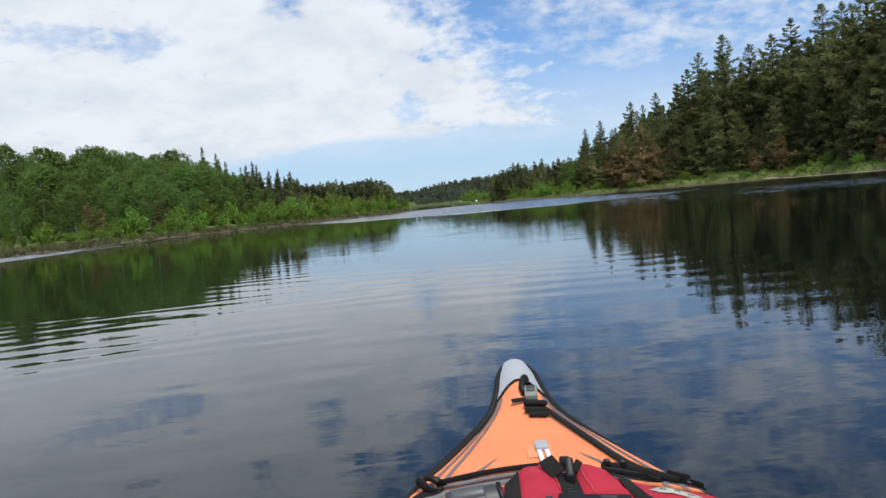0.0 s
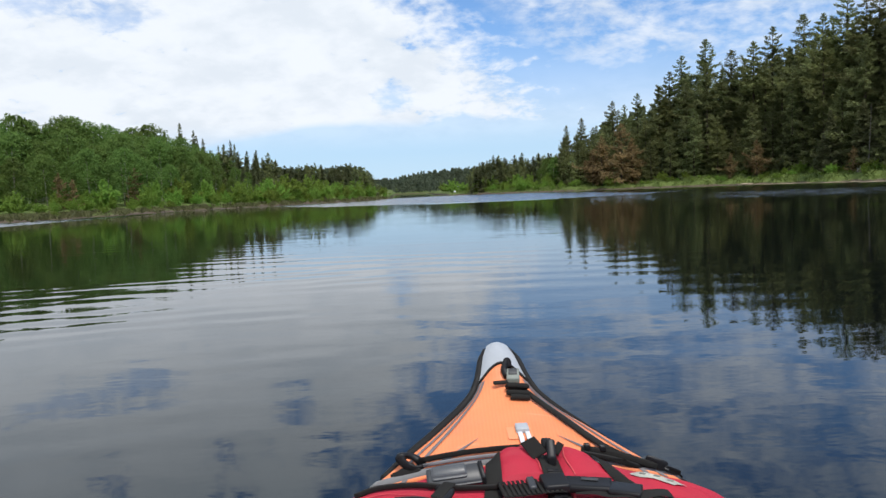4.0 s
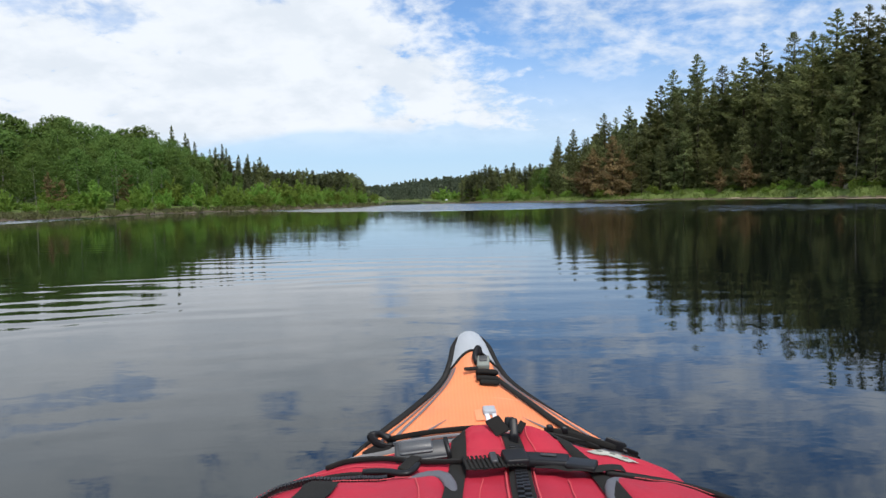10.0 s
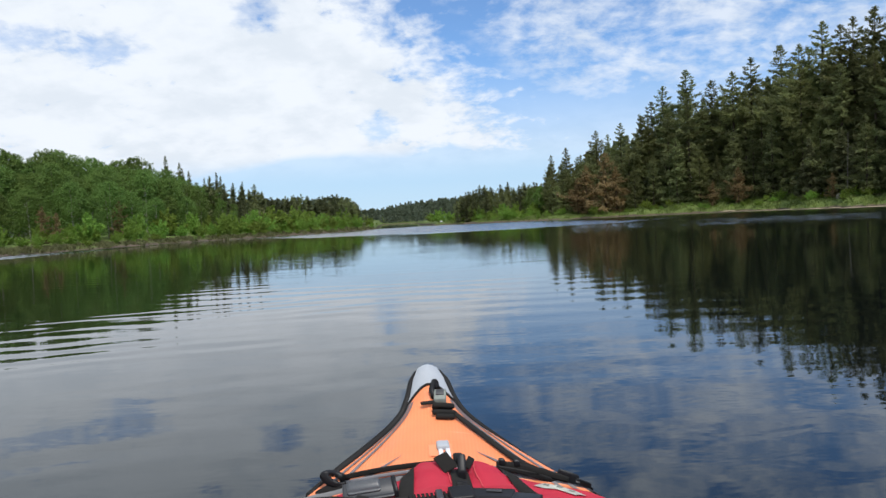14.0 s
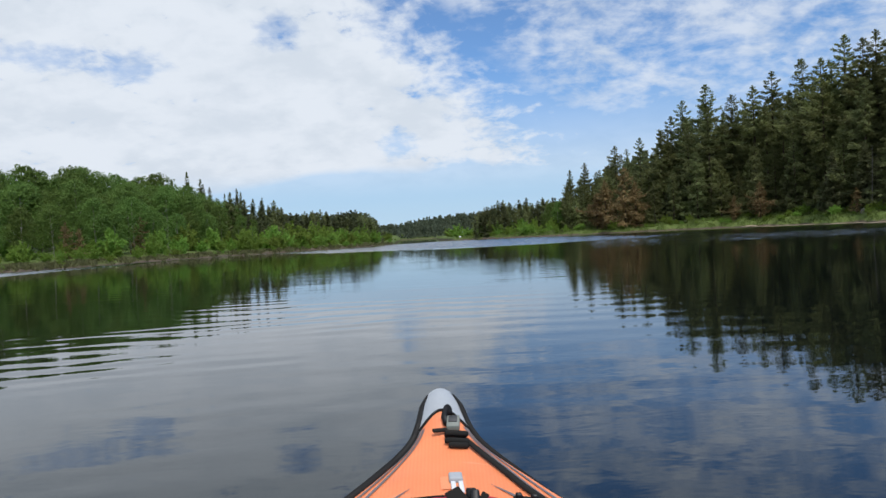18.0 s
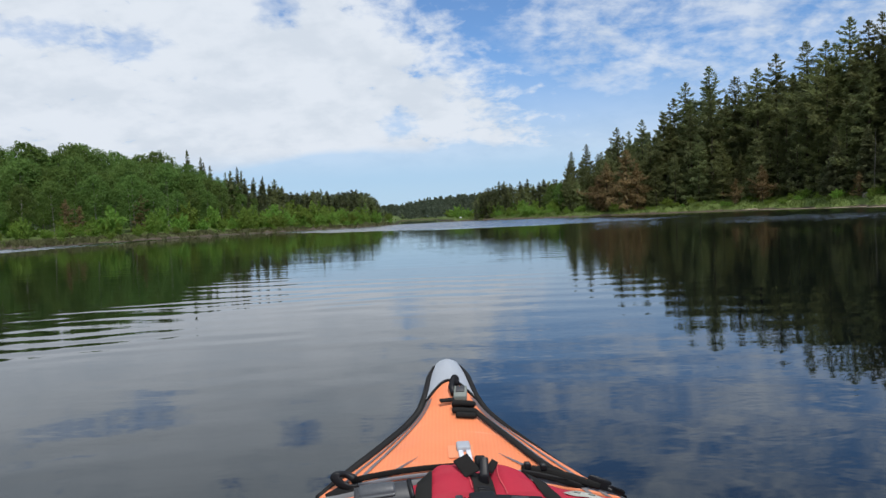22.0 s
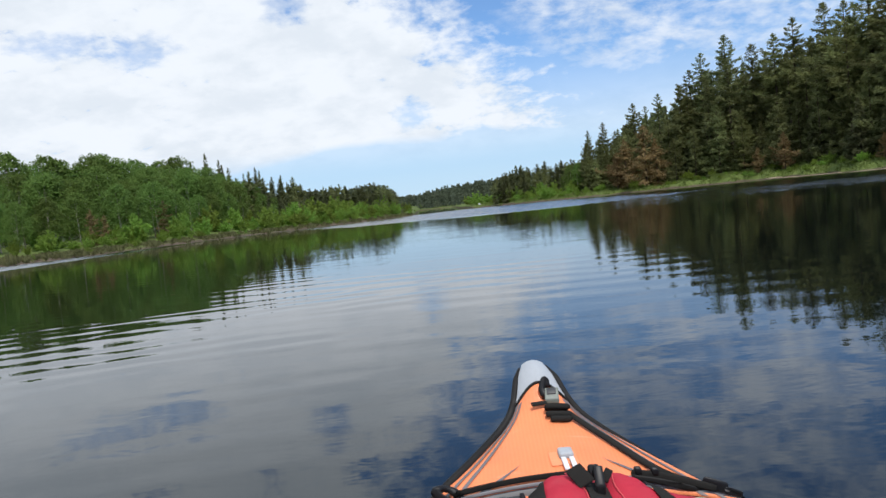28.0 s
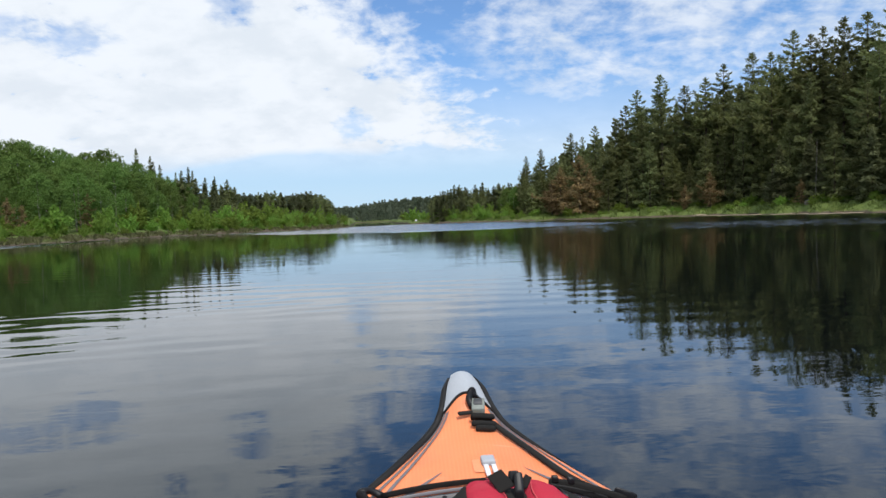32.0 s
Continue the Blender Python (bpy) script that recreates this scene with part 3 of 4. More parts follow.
def shrub(name, height, spread, mat, shoots=26, leaves=72, size=0.11):
    """A willow bush: many upright shoots from one foot, leaves along each."""
    ob = empty(name)
    lines, cs, ss = [], [], []
    for k in range(shoots):
        q, lean = rng.uniform(0, 6.28), rng.uniform(0.05, 1.0) ** 0.8
        h = height * (1 - 0.55 * lean ** 2) * rng.uniform(0.6, 1.0)
        e = np.array([math.cos(q) * lean * spread, math.sin(q) * lean * spread, h])
        mid = e * [0.35, 0.35, 0.5]
        lines.append(([(0, 0, -0.1), tuple(mid), tuple(e)], [0.02, 0.013, 0.004]))
        n = int(leaves * rng.uniform(0.6, 1.4))
        u = rng.uniform(0.12, 1.04, n) ** 0.8
        p = np.where(u[:, None] < 0.5, mid * 2 * u[:, None], mid + (e - mid) * (2 * u - 1)[:, None])
        p = p + rng.normal(size=(n, 3)) * (0.13 * height * (1.15 - u))[:, None] * [0.75, 0.75, 0.5]
        p[:, 2] = np.maximum(p[:, 2], 0.03)
        cs.append(p)
        ss.append(size * rng.uniform(0.6, 1.3, n))
    limb_mesh(lines, "stems", BARK, ob)
    cards(np.concatenate(cs), np.concatenate(ss), mat, "leaves", ob, np.tile(np.array([0, 0, 0.7]), (sum(len(c) for c in cs), 1)), 1.3)
    return ob


# heights of the skyline: azimuth, degrees up
SKY_R = [(9.4, 4.2), (10.4, 4.7), (11.6, 5.2), (12.6, 5.3), (14.0, 6.3), (14.9, 6.1), (15.9, 6.7), (17.5, 7.3), (18.3, 8.2), (19.2, 9.1), (20.9, 10.1), (22.7, 9.3), (24.2, 9.8), (25.5, 10.5), (27.5, 11.1), (28.7, 11.1), (30.2, 12.2), (31.4, 11.9), (33.2, 12.6), (36, 13.2), (50, 14)]
SKY_L = [(-50, 7.2), (-36, 6.8), (-31.7, 6.3), (-29.9, 6.6), (-27.8, 6.1), (-25.8, 5.9), (-23.4, 6.2), (-21.8, 5.8), (-20.6, 5.1), (-19.4, 4.4), (-18, 4.0), (-16.8, 3.6), (-15.2, 2.6)]
SKY_LS = [(-21.5, 5.0), (-19.9, 5.6), (-18.9, 5.1), (-18.3, 4.6), (-16.3, 4.4), (-15.4, 3.8), (-14.4, 3.7), (-13.5, 3.5), (-11.9, 2.75), (-7.9, 2.6), (-6.5, 2.45), (-6.0, 2.0), (-5.4, 1.4), (-4.9, 0.9), (-4.4, 0.6)]


def up(table, a):
    return float(np.interp(a, [p[0] for p in table], [p[1] for p in table]))


def need(a, dist, elev):
    """The height that a plant at this place needs to reach so many degrees up."""
    return 0.76 + dist * math.tan(radians(elev)) - rise(a, dist - shore(a))


def plant(proto, proto_h, a, dist, h, label, cat, group, wide=1.0):
    x, y = at(a, dist)
    s = h / proto_h
    m = Matrix.Translation((x, y, rise(a, dist - shore(a)) - 0.05)) @ Matrix.Rotation(rng.uniform(0, 6.28), 4, "Z") @ Matrix.Diagonal((s * wide, s * wide, s, 1))
    ob = copy_thing(proto, m)
    return tagged(ob, label, cat, group)


def away(ob):
    for o in (*ob.children_recursive, ob):
        bpy.data.objects.remove(o)


def woods():
    pines = [conifer("pine_tree", 15 + 0.5 * k, 3.4, OLIVE if k == 3 else PINE, 0.03, 76, 150, 0.5, 0.17, lift=0.20, thin=0.08) for k in range(4)]
    spruces = [conifer("spruce_tree", 15 + 0.5 * k, 4.1, PINE, 0.01, 88, 140, 0.5, 0.165, taper=0.60 + 0.08 * k, thin=0.06) for k in range(3)]
    slim = [conifer("spruce_tree", 11, 1.9, SPRUCE, 0.02, 70, 50, 0.45, 0.20, taper=0.65, thin=0.1) for _ in range(4)]
    open_pines = [conifer("pine_tree", 11, 2.5 + 0.4 * k, OLIVE if k else PINE, 0.10, 46, 62, 0.55, 0.22, lift=0.22, thin=0.15) for k in range(3)]
    young = conifer("young_spruce_tree", 4, 1.2, SPRUCE, 0.01, 50, 70, 0.3, 0.12, taper=0.9)
    dead = [conifer("dying_spruce_tree", 7, 2.4, DEAD, 0.03, 60, 90, 0.7, 0.13, taper=0.6, lift=(0, 0.1, 0)[k], thin=0.30) for k in range(3)]
    leafy = [broadleaf("poplar_tree", 9, 2.1 + 0.2 * k, LEAF) for k in range(5)]
    bushes = [shrub("willow_bush", 2.0, 0.85 + 0.1 * k, SHRUB) for k in range(5)]
    # the tall dark trees on one bank: three rows, the skyline in the back two
    def bank_tree(kind, a, dist, h, wide):
        k = rng.integers(4) if kind == "pine" else rng.integers(3)
        if a > 20 and kind == "pine" and rng.random() < 0.4:
            k = 3
        h0 = 15 + 0.5 * k
        if kind == "pine":
            plant(pines[k], h0, a, dist, h, "tall olive-green pine on the river bank", "tree", "bank conifers", wide)
        else:
            plant(spruces[k], h0, a, dist, h, "tall pointed dark green spruce on the river bank", "tree", "bank conifers", wide)
    for a, e, kind, wide in [(10.4, 4.8, "pine", 0.75), (11.6, 5.3, "pine", 0.9), (14.0, 6.45, "pine", 1.0), (14.9, 6.1, "spruce", 0.9), (15.9, 6.9, "pine", 0.9), (17.5, 7.3, "pine", 1.0), (18.3, 8.3, "pine", 1.1), (19.2, 9.4, "spruce", 0.9),
                             (20.9, 10.4, "spruce", 1.0), (22.7, 9.45, "spruce", 0.9), (24.2, 9.9, "pine", 1.1), (25.5, 10.75, "spruce", 0.95), (27.5, 11.3, "spruce", 0.85), (28.7, 11.2, "pine", 1.0), (30.2, 12.5, "pine", 1.0), (31.3, 12.1, "spruce", 0.9),
                             (32.1, 12.5, "spruce", 0.85), (33.4, 12.9, "pine", 1.0), (34.8, 13.0, "spruce", 1.0), (36.2, 13.4, "pine", 1.0)]:
        dist = shore(a) + rng.uniform(12, 16)
        bank_tree(kind, a, dist, need(a, dist, e), wide * 1.22)
    for row, (gap, lo, hi, f0, f1) in enumerate([(1.5, 5, 9, 0.40, 0.72), (1.5, 9, 12, 0.62, 0.88), (1.5, 16, 24, 0.76, 0.91), (1.5, 26, 40, 0.74, 0.88)]):
        a = 10.0 + rng.uniform(0, 0.5)
        while a < 42:
            dist = shore(a) + rng.uniform(lo, hi)
            h = need(a, dist, up(SKY_R, a) * rng.uniform(f0, f1))
            bank_tree("pine" if rng.random() < 0.45 else "spruce", a, dist, h, rng.uniform(0.85, 1.2))
            a += gap * rng.uniform(0.7, 1.3) * (92 / dist)
    # the low fringe where the tall wood begins
    a = 9.6
    while a < 14.0:
        dist = shore(a) + rng.uniform(5, 14)
        h = need(a, dist, up(SKY_R, a) * rng.uniform(0.45, 0.82))
        plant(open_pines[rng.integers(3)], 11, a, dist, h, "dull green conifer at the end of the tall wood", "tree", "fringe conifers", rng.uniform(0.9, 1.2))
        a += 0.42 * rng.uniform(0.6, 1.4)
    for a, e, over in [(13.1, 3.8, 3.2), (14.6, 4.7, 3.8), (15.4, 3.6, 3.2), (12.4, 2.8, 3.5), (22.6, 2.0, 3.2), (24.4, 2.9, 3.6), (30.6, 2.0, 3.4)]:
        dist = shore(a) + over
        plant(dead[rng.integers(3)], 7, a, dist, need(a, dist, e), "rust-brown dying conifer at the edge of the woods", "tree", "dying conifers", rng.uniform(0.9, 1.2))
    for a, e in [(-28.3, 2.5), (-27.4, 2.0), (-23.3, 2.7)]:
        dist = shore(a) + 6.5
        plant(dead[rng.integers(3)], 7, a, dist, need(a, dist, e), "brown dying conifer among the leafy bank trees", "tree", "dying conifers", 0.9)
    for a, h in [(26.4, 4.2), (27.6, 3.4), (29.2, 4.6), (28.4, 2.6), (31.2, 5.0), (31.9, 3.6), (33.6, 4.4), (17.8, 3.2), (35.0, 4.8)]:
        plant(young, 4, a, shore(a) + rng.uniform(5.5, 7.0), h * 1.3, "young green spruce at the edge of the woods", "tree", "young spruces", 1.0)
    # leafy trees on the other bank
    for row, (gap, lo, hi, f0, f1) in enumerate([(1.5, 7, 12, 0.45, 0.70), (1.3, 13, 22, 0.68, 0.92), (1.5, 24, 36, 0.80, 1.05)]):
        a = -46 + rng.uniform(0, 0.5)
        while a < (-13.0, -15.0, -16.6)[row]:
            dist = shore(a) + rng.uniform(lo, hi)
            h = need(a, dist, up(SKY_L, a) * rng.uniform(f0, f1))
            plant(leafy[rng.integers(5)], 9, a, dist, h * 1.07, "bright green leafy poplar on the river bank", "tree", "bank poplars", rng.uniform(0.85, 1.15))
            a += gap * rng.uniform(0.7, 1.3) * (56 / dist)
    # dark spruces behind, running out to the point
    for row, (lo, hi, f0, f1) in enumerate([(12, 17, 0.55, 0.8), (18, 26, 0.70, 0.92), (27, 36, 0.78, 0.95), (37, 50, 0.80, 0.93)]):
        a = (-15.5, -17.5, -21.3, -21)[row]
        while a < -4.7:
            if a < -17.0 and rng.random() < 0.7:
                a += 0.7
                continue
            dist = shore(a) + rng.uniform(lo, hi) * (1 if a < -8 else 0.5)
            h = need(a, dist, up(SKY_LS, a) * rng.uniform(f0, f1)) * 1.13
            if rng.random() < 0.38:
                plant(open_pines[rng.integers(3)], 11, a, dist, h * rng.uniform(0.85, 1.0), "olive-green pine behind the bank", "tree", "far bank pines", rng.uniform(0.9, 1.3))
            else:
                plant(slim[rng.integers(4)], 11, a, dist, h * rng.uniform(0.85, 1.0), "slim dark spruce behind the bank", "tree", "far bank spruces", rng.uniform(0.9, 1.6) if a < -14 else rng.uniform(1.2, 2.1))
            a += 0.95 * rng.uniform(0.6, 1.3) * (75 / dist)
    for a, e in [(-21.0, 5.3), (-19.9, 5.95), (-18.95, 5.4), (-18.75, 5.0), (-18.3, 4.75), (-17.2, 4.2), (-16.3, 4.6), (-16.0, 4.3), (-14.4, 3.85)]:
        dist = shore(a) + 34
        plant(slim[rng.integers(4)], 11, a, dist, need(a, dist, e), "slim dark spruce standing above the bank woods", "tree", "far bank spruces", 0.75)
    for a, e, over, wide in [(-6.0, 2.2, 7, 1.5), (-5.4, 1.6, 6, 1.5), (-13.5, 3.6, 20, 1.1), (-9.9, 2.7, 16, 1.1)]:
        dist = shore(a) + over
        plant(open_pines[rng.integers(3)], 11, a, dist, need(a, dist, e), "open-crowned olive pine on the low point", "tree", "point pines", wide)
    # the low wood beyond the bend
    for row, (d0, d1, f0, f1) in enumerate([(112, 122, 0.55, 0.8), (124, 136, 0.75, 0.95), (138, 160, 0.88, 1.05)]):
        a = 2.6
        while a < 10.5:
            dist = rng.uniform(d0, d1)
            e = float(np.interp(a, [2.6, 3, 4.8, 6.2, 7.6, 10], [1.7, 2.2, 2.7, 2.6, 2.8, 2.9])) * rng.uniform(f0, f1)
            if rng.random() < 0.5:
                plant(open_pines[rng.integers(3)], 11, a, dist, need(a, dist, e * 0.96), "dark olive pine in the wood beyond the bend", "tree", "bend pines", rng.uniform(1.0, 1.4))
            else:
                plant(slim[rng.integers(4)], 11, a, dist, need(a, dist, e), "dark spruce in the wood beyond the bend", "tree", "bend spruces", rng.uniform(1.4, 2.1))
            a += 0.30 * rng.uniform(0.5, 1.6)
    for a, e in [(8.8, 2.4), (9.3, 2.5), (8.3, 1.5), (5.6, 1.0), (6.4, 1.2), (4.4, 0.9)]:
        dist = 107 + 8 * rng.random()
        plant(leafy[rng.integers(5)], 9, a, dist, need(a, dist, e), "bright green leafy tree beyond the bend", "tree", "bend poplars", 1.0)
    # shrubs along the waterline
    for row, (lo, hi, h0, h1, step) in enumerate([(1.0, 2.2, 0.35, 0.9, 1.2), (2.5, 5, 0.7, 2.3, 1.15), (5, 9, 1.0, 3.0, 1.7)]):
        a = -46
        while a < -3.65:
            dist = shore(a) + rng.uniform(lo, hi)
            plant(bushes[rng.integers(5)], 2.0, a, dist, rng.uniform(h0, h1) * dist / 68 * float(np.interp(a, [-10, -5, -4], [1.0, 0.6, 0.4])), "bright green willow bush on the river bank", "bush", "bank bushes", rng.uniform(0.8, 1.25))
            a += step * rng.uniform(0.6, 1.5) * (54 / dist)
    a = -17.0
    while a < -4.0:
        dist = shore(a) + rng.uniform(3.0, 8.0)
        plant(bushes[rng.integers(5)], 2.0, a, dist, rng.uniform(1.0, 2.6) * float(np.interp(a, [-9, -5.5, -4], [1.0, 0.75, 0.35])), "bright yellow-green willow bush on the low point", "bush", "point bushes", rng.uniform(0.8, 1.2))
        a += 0.8 * rng.uniform(0.6, 1.4) * (64 / dist)
    a = 0.3
    while a < 9.5:
        dist = shore(a) + rng.uniform(2.5, 9.0)
        plant(bushes[rng.integers(5)], 2.0, a, dist, rng.uniform(0.8, 2.6), "bright green willow bush on the grassy knoll", "bush", "knoll bushes", rng.uniform(0.9, 1.6))
        a += 0.45 * rng.uniform(0.4, 1.6)
    a = 2.5
    while a < 42:
        dist = shore(a) + rng.uniform(2.0, 5.5)
        plant(bushes[rng.integers(5)], 2.0, a, dist, rng.uniform(0.25, 1.0) ** 1.3 * 1.5, "low green bush on the grassy bank", "bush", "low bushes", rng.uniform(1.0, 1.7))
        a += 0.42 * rng.uniform(0.4, 1.7)
    for ob in (*pines, *spruces, *slim, *open_pines, young, *dead, *leafy, *bushes):
        away(ob)


def far_woods():
    """Conifers far off round the bend, beyond counting."""
    cs, ss = [], []
    for row in range(4):
        a = -9.0
        while a < 4.0:
            dist = max(shore(a) + 2, 162) + row * 14 + rng.uniform(0, 12)
            e = float(np.interp(a, [-9, -5.3, -3.5, -1.6, 1.6, 3, 4], [1.1, 1.1, 1.2, 1.55, 1.8, 1.8, 1.7])) * rng.uniform(0.82, 1.04)
            x, y = at(a, dist)
            z0 = rise(a, dist - shore(a))
            h = 0.76 + dist * math.tan(radians(e)) - z0
            n = 130
            f = rng.uniform(0.03, 1, n) ** 0.9
            q, r = rng.uniform(0, 6.28, n), (0.3 + 0.0042 * dist) * (1 - f) ** 0.8 * rng.uniform(0.3, 1, n) + 0.05
            cs.append(np.stack([x + np.cos(q) * r, y + np.sin(q) * r, z0 + h * f], 1))
            ss.append(rng.uniform(0.5, 1.1, n) * dist / 400)
            a += 0.20 * rng.uniform(0.6, 1.4)
    for a0, a1, table in ((-48, -5.5, SKY_L + SKY_LS[9:]), (12.5, 46, SKY_R)):
        for row in range(3):
            a = a0
            while a < a1:
                dist = shore(a) + 46 + 9 * row + rng.uniform(0, 8)
                x, y = at(a, dist)
                z0 = rise(a, dist - shore(a))
                h = dist * math.tan(radians(up(table, a))) * rng.uniform(0.55, 0.75)
                n = 130
                f = rng.uniform(0.0, 1, n) ** 1.25
                q, r = rng.uniform(0, 6.28, n), 2.2 * (1 - f) ** 0.7 * rng.uniform(0.3, 1, n) + 0.05
                cs.append(np.stack([x + np.cos(q) * r, y + np.sin(q) * r, z0 + h * f], 1))
                ss.append(rng.uniform(0.6, 1.3, n))
                a += 0.75 * rng.uniform(0.6, 1.4)
    ob = cards(np.concatenate(cs), np.concatenate(ss), FARWOOD, "far_woods", None, np.array([0, 0, -0.9]))
    tagged(ob, "dark conifer wood far behind the banks and the bend", "forest", kind="stuff")


def grass():
    """Blades and tufts on both banks."""
    for name, a0, a1, n, lo, hi, tall, mat, label in (("bank_grass", 1.0, 42, 34000, 0.4, 8.0, 0.28, GRASS, "long green grass along the river bank"),
                                                      ("shore_grass", -42, -4.2, 16000, 0.25, 2.6, 0.26, DRYGRASS, "withered brown and olive grass along the waterline")):
        a = rng.uniform(a0, a1, n)
        o = lo + (hi - lo) * rng.uniform(0, 1, n) ** 0.8
        v = np.zeros((n, 3, 3))
        for k in range(n):
            dist = shore(a[k]) + o[k]
            x, y = at(a[k], dist)
            z = rise(a[k], o[k]) - 0.04
            h = tall * rng.uniform(0.3, 1.1) * (0.35 + 1.3 * max(0.0, 0.5 + noise.noise((x * 0.5, y * 0.5, 3))))
            wdt = rng.uniform(0.03, 0.09)
            q = rng.uniform(0, 6.28)
            v[k] = [(x - wdt * math.cos(q), y - wdt * math.sin(q), z), (x + wdt * math.cos(q), y + wdt * math.sin(q), z), (x + rng.normal() * 0.1, y + rng.normal() * 0.1, z + h)]
        ob = raw(name, v.reshape(-1, 3), np.arange(3 * n).reshape(n, 3), mat, smooth=False)
        tagged(ob, label, "grass", kind="stuff")


woods()
far_woods()
grass()

# ---- kayak ----
KX, BX = 0.193, 0.21                                # the boat's centre line; the bow points along +y
K_Y = [-1.12, -1.0, -0.6, 0.0, 0.6, 1.0, 1.3, 1.43, 1.53, 1.67, 1.80, 1.90, 2.0, 2.06, 2.10, 2.125]
K_W = [0.01, 0.10, 0.30, 0.39, 0.39, 0.365, 0.300, 0.254, 0.212, 0.156, 0.098, 0.069, 0.056, 0.048, 0.041, 0.024]
K_E = [0.33, 0.29, 0.21, 0.20, 0.20, 0.20, 0.203, 0.205, 0.21, 0.22, 0.235, 0.256, 0.282, 0.298, 0.308, 0.313]
K_C = [0.0, 0.02, 0.04, 0.05, 0.05, 0.05, 0.045, 0.042, 0.040, 0.036, 0.034, 0.034, 0.032, 0.026, 0.018, 0.004]


def smooth_table(xs, ys):
    fine = np.linspace(xs[0], xs[-1], 400)
    v = np.interp(fine, xs, ys)
    pad = np.pad(v, 8, mode="edge")
    return fine, np.convolve(pad, np.ones(17) / 17, "valid")


KW, KE, KC = smooth_table(K_Y, K_W), smooth_table(K_Y, K_E), smooth_table(K_Y, K_C)


def k_width(y):
    return float(np.interp(y, *KW))


def k_edge(y):
    return float(np.interp(y, *KE))


def deck(x, y, over=0.0):
    """A point on the deck, x from the centre line."""
    wdt = max(k_width(y), 1e-3)
    f = min(1.0, abs(x) / wdt)
    return Vector((KX + x, y, k_edge(y) + float(np.interp(y, *KC)) * (1 - f * f) + over))


def deck_patch(name, outline_fn, nu, nv, mat, parent, over=0.003, label=""):
    """A thin sheet lying on the deck; outline_fn(u, v) gives x, y."""
    v, f = grid(nu, nv, lambda u, q: tuple(deck(*outline_fn(u, q), over)))
    return raw(name, v, f, mat, parent, label)


def kayak():
    ob = empty("inflatable_kayak", pose(0, 0, 0))
    tagged(ob, "orange and grey inflatable kayak afloat on the river", "kayak")
    # the deck in front of the cockpit and the one behind it
    def fore(u, q):
        y = 0.50 + q * (2.123 - 0.50)
        return tuple(deck((2 * u - 1) * k_width(y) * 0.995, y))
    v, f = grid(25, 70, fore)
    raw("deck", v, f, ORANGE, ob, "orange coated fabric deck")
    def aft(u, q):
        y = -1.118 + q * 0.62
        return tuple(deck((2 * u - 1) * k_width(y) * 0.995, y))
    v, f = grid(19, 20, aft)
    raw("rear_deck", v, f, ORANGE, ob, "orange coated fabric deck")
    # the hull below the deck's edge
    def hull(u, q):
        y = -1.12 + q * (2.125 + 1.12)
        wd, ed = k_width(y), k_edge(y)
        s = 2 * abs(u - 0.5)
        sign = 1 if u > 0.5 else -1
        fat = 0.055 * float(np.interp(y, [-1.1, -0.6, 1.1, 1.45, 1.7], [0, 1, 1, 0.5, 0]))
        keel = float(np.interp(y, [-1.12, -0.8, 1.2, 1.75, 2.0, 2.125], [0.28, -0.08, -0.10, -0.05, 0.1, 0.30]))
        x = [0, 0.55 * wd, 0.9 * wd + 0.4 * fat, wd + fat, wd + 0.5 * fat, wd]
        z = [keel, keel + 0.01, keel + 0.3 * (ed - keel), ed - 0.45 * (ed - keel), ed - 0.15 * (ed - keel), ed]
        t = s * 5
        i = min(4, int(t))
        g = t - i
        return (KX + sign * (x[i] * (1 - g) + x[i + 1] * g), y, z[i] * (1 - g) + z[i + 1] * g)
    v, f = grid(41, 80, hull)
    raw("hull", v, f, GREY, ob, "grey coated fabric hull")
    # floor of the cockpit
    def bottom(u, q):
        y = -0.5 + q * 1.0
        return (KX + (2 * u - 1) * k_width(y), y, 0.06 + 0.14 * (2 * u - 1) ** 4)
    v, f = grid(15, 12, bottom)
    raw("cockpit_floor", v, f, GREY, ob)
    # dark rubber strip along both edges up to the bow
    for sign in (-1, 1):
        pts = [deck(sign * k_width(y), y) + Vector((sign * 0.006, 0, -0.010)) for y in np.linspace(1.40, 2.118, 40)]
        part("edge_strip", tube(pts, [0.011 * float(np.interp(k, [0, 8, 20, 34, 39], [0.7, 1.15, 1.25, 1.1, 0.6] if sign < 0 else [0.35, 0.40, 0.95, 1.1, 0.6])) for k in range(40)], 8, 1.7), BLACK, ob, "black rubber edge strip")
    # the pale cap on the nose
    def cap(u, q):
        y0 = 1.885 + 0.055 * (1 - (2 * u - 1) ** 2)
        y = y0 + (2.118 - y0) * q
        return ((2 * u - 1) * k_width(y) * 0.97, y)
    nose = deck_patch("nose_cap", cap, 19, 16, SILVER, ob, 0.006, "pale grey rubber nose cap")
    pts = [deck((2 * u - 1) * k_width(1.885 + 0.055 * (1 - (2 * u - 1) ** 2)) * 0.93, 1.885 + 0.055 * (1 - (2 * u - 1) ** 2), 0.004) for u in np.linspace(0, 1, 20)]
    part("cap_hem", tube(pts, 0.004, 6), BLACK, nose, "black hem of the nose cap")
    # the grey panel under the bag, ahead of the cockpit
    deck_patch("deck_panel", lambda u, q: ((2 * u - 1) * k_width(0.52 + 0.835 * q) * 0.998, 0.52 + 0.835 * q + 0.01 * (2 * u - 1) ** 2 * q), 19, 24, PANEL, ob, 0.003, "pale grey coated fabric panel")
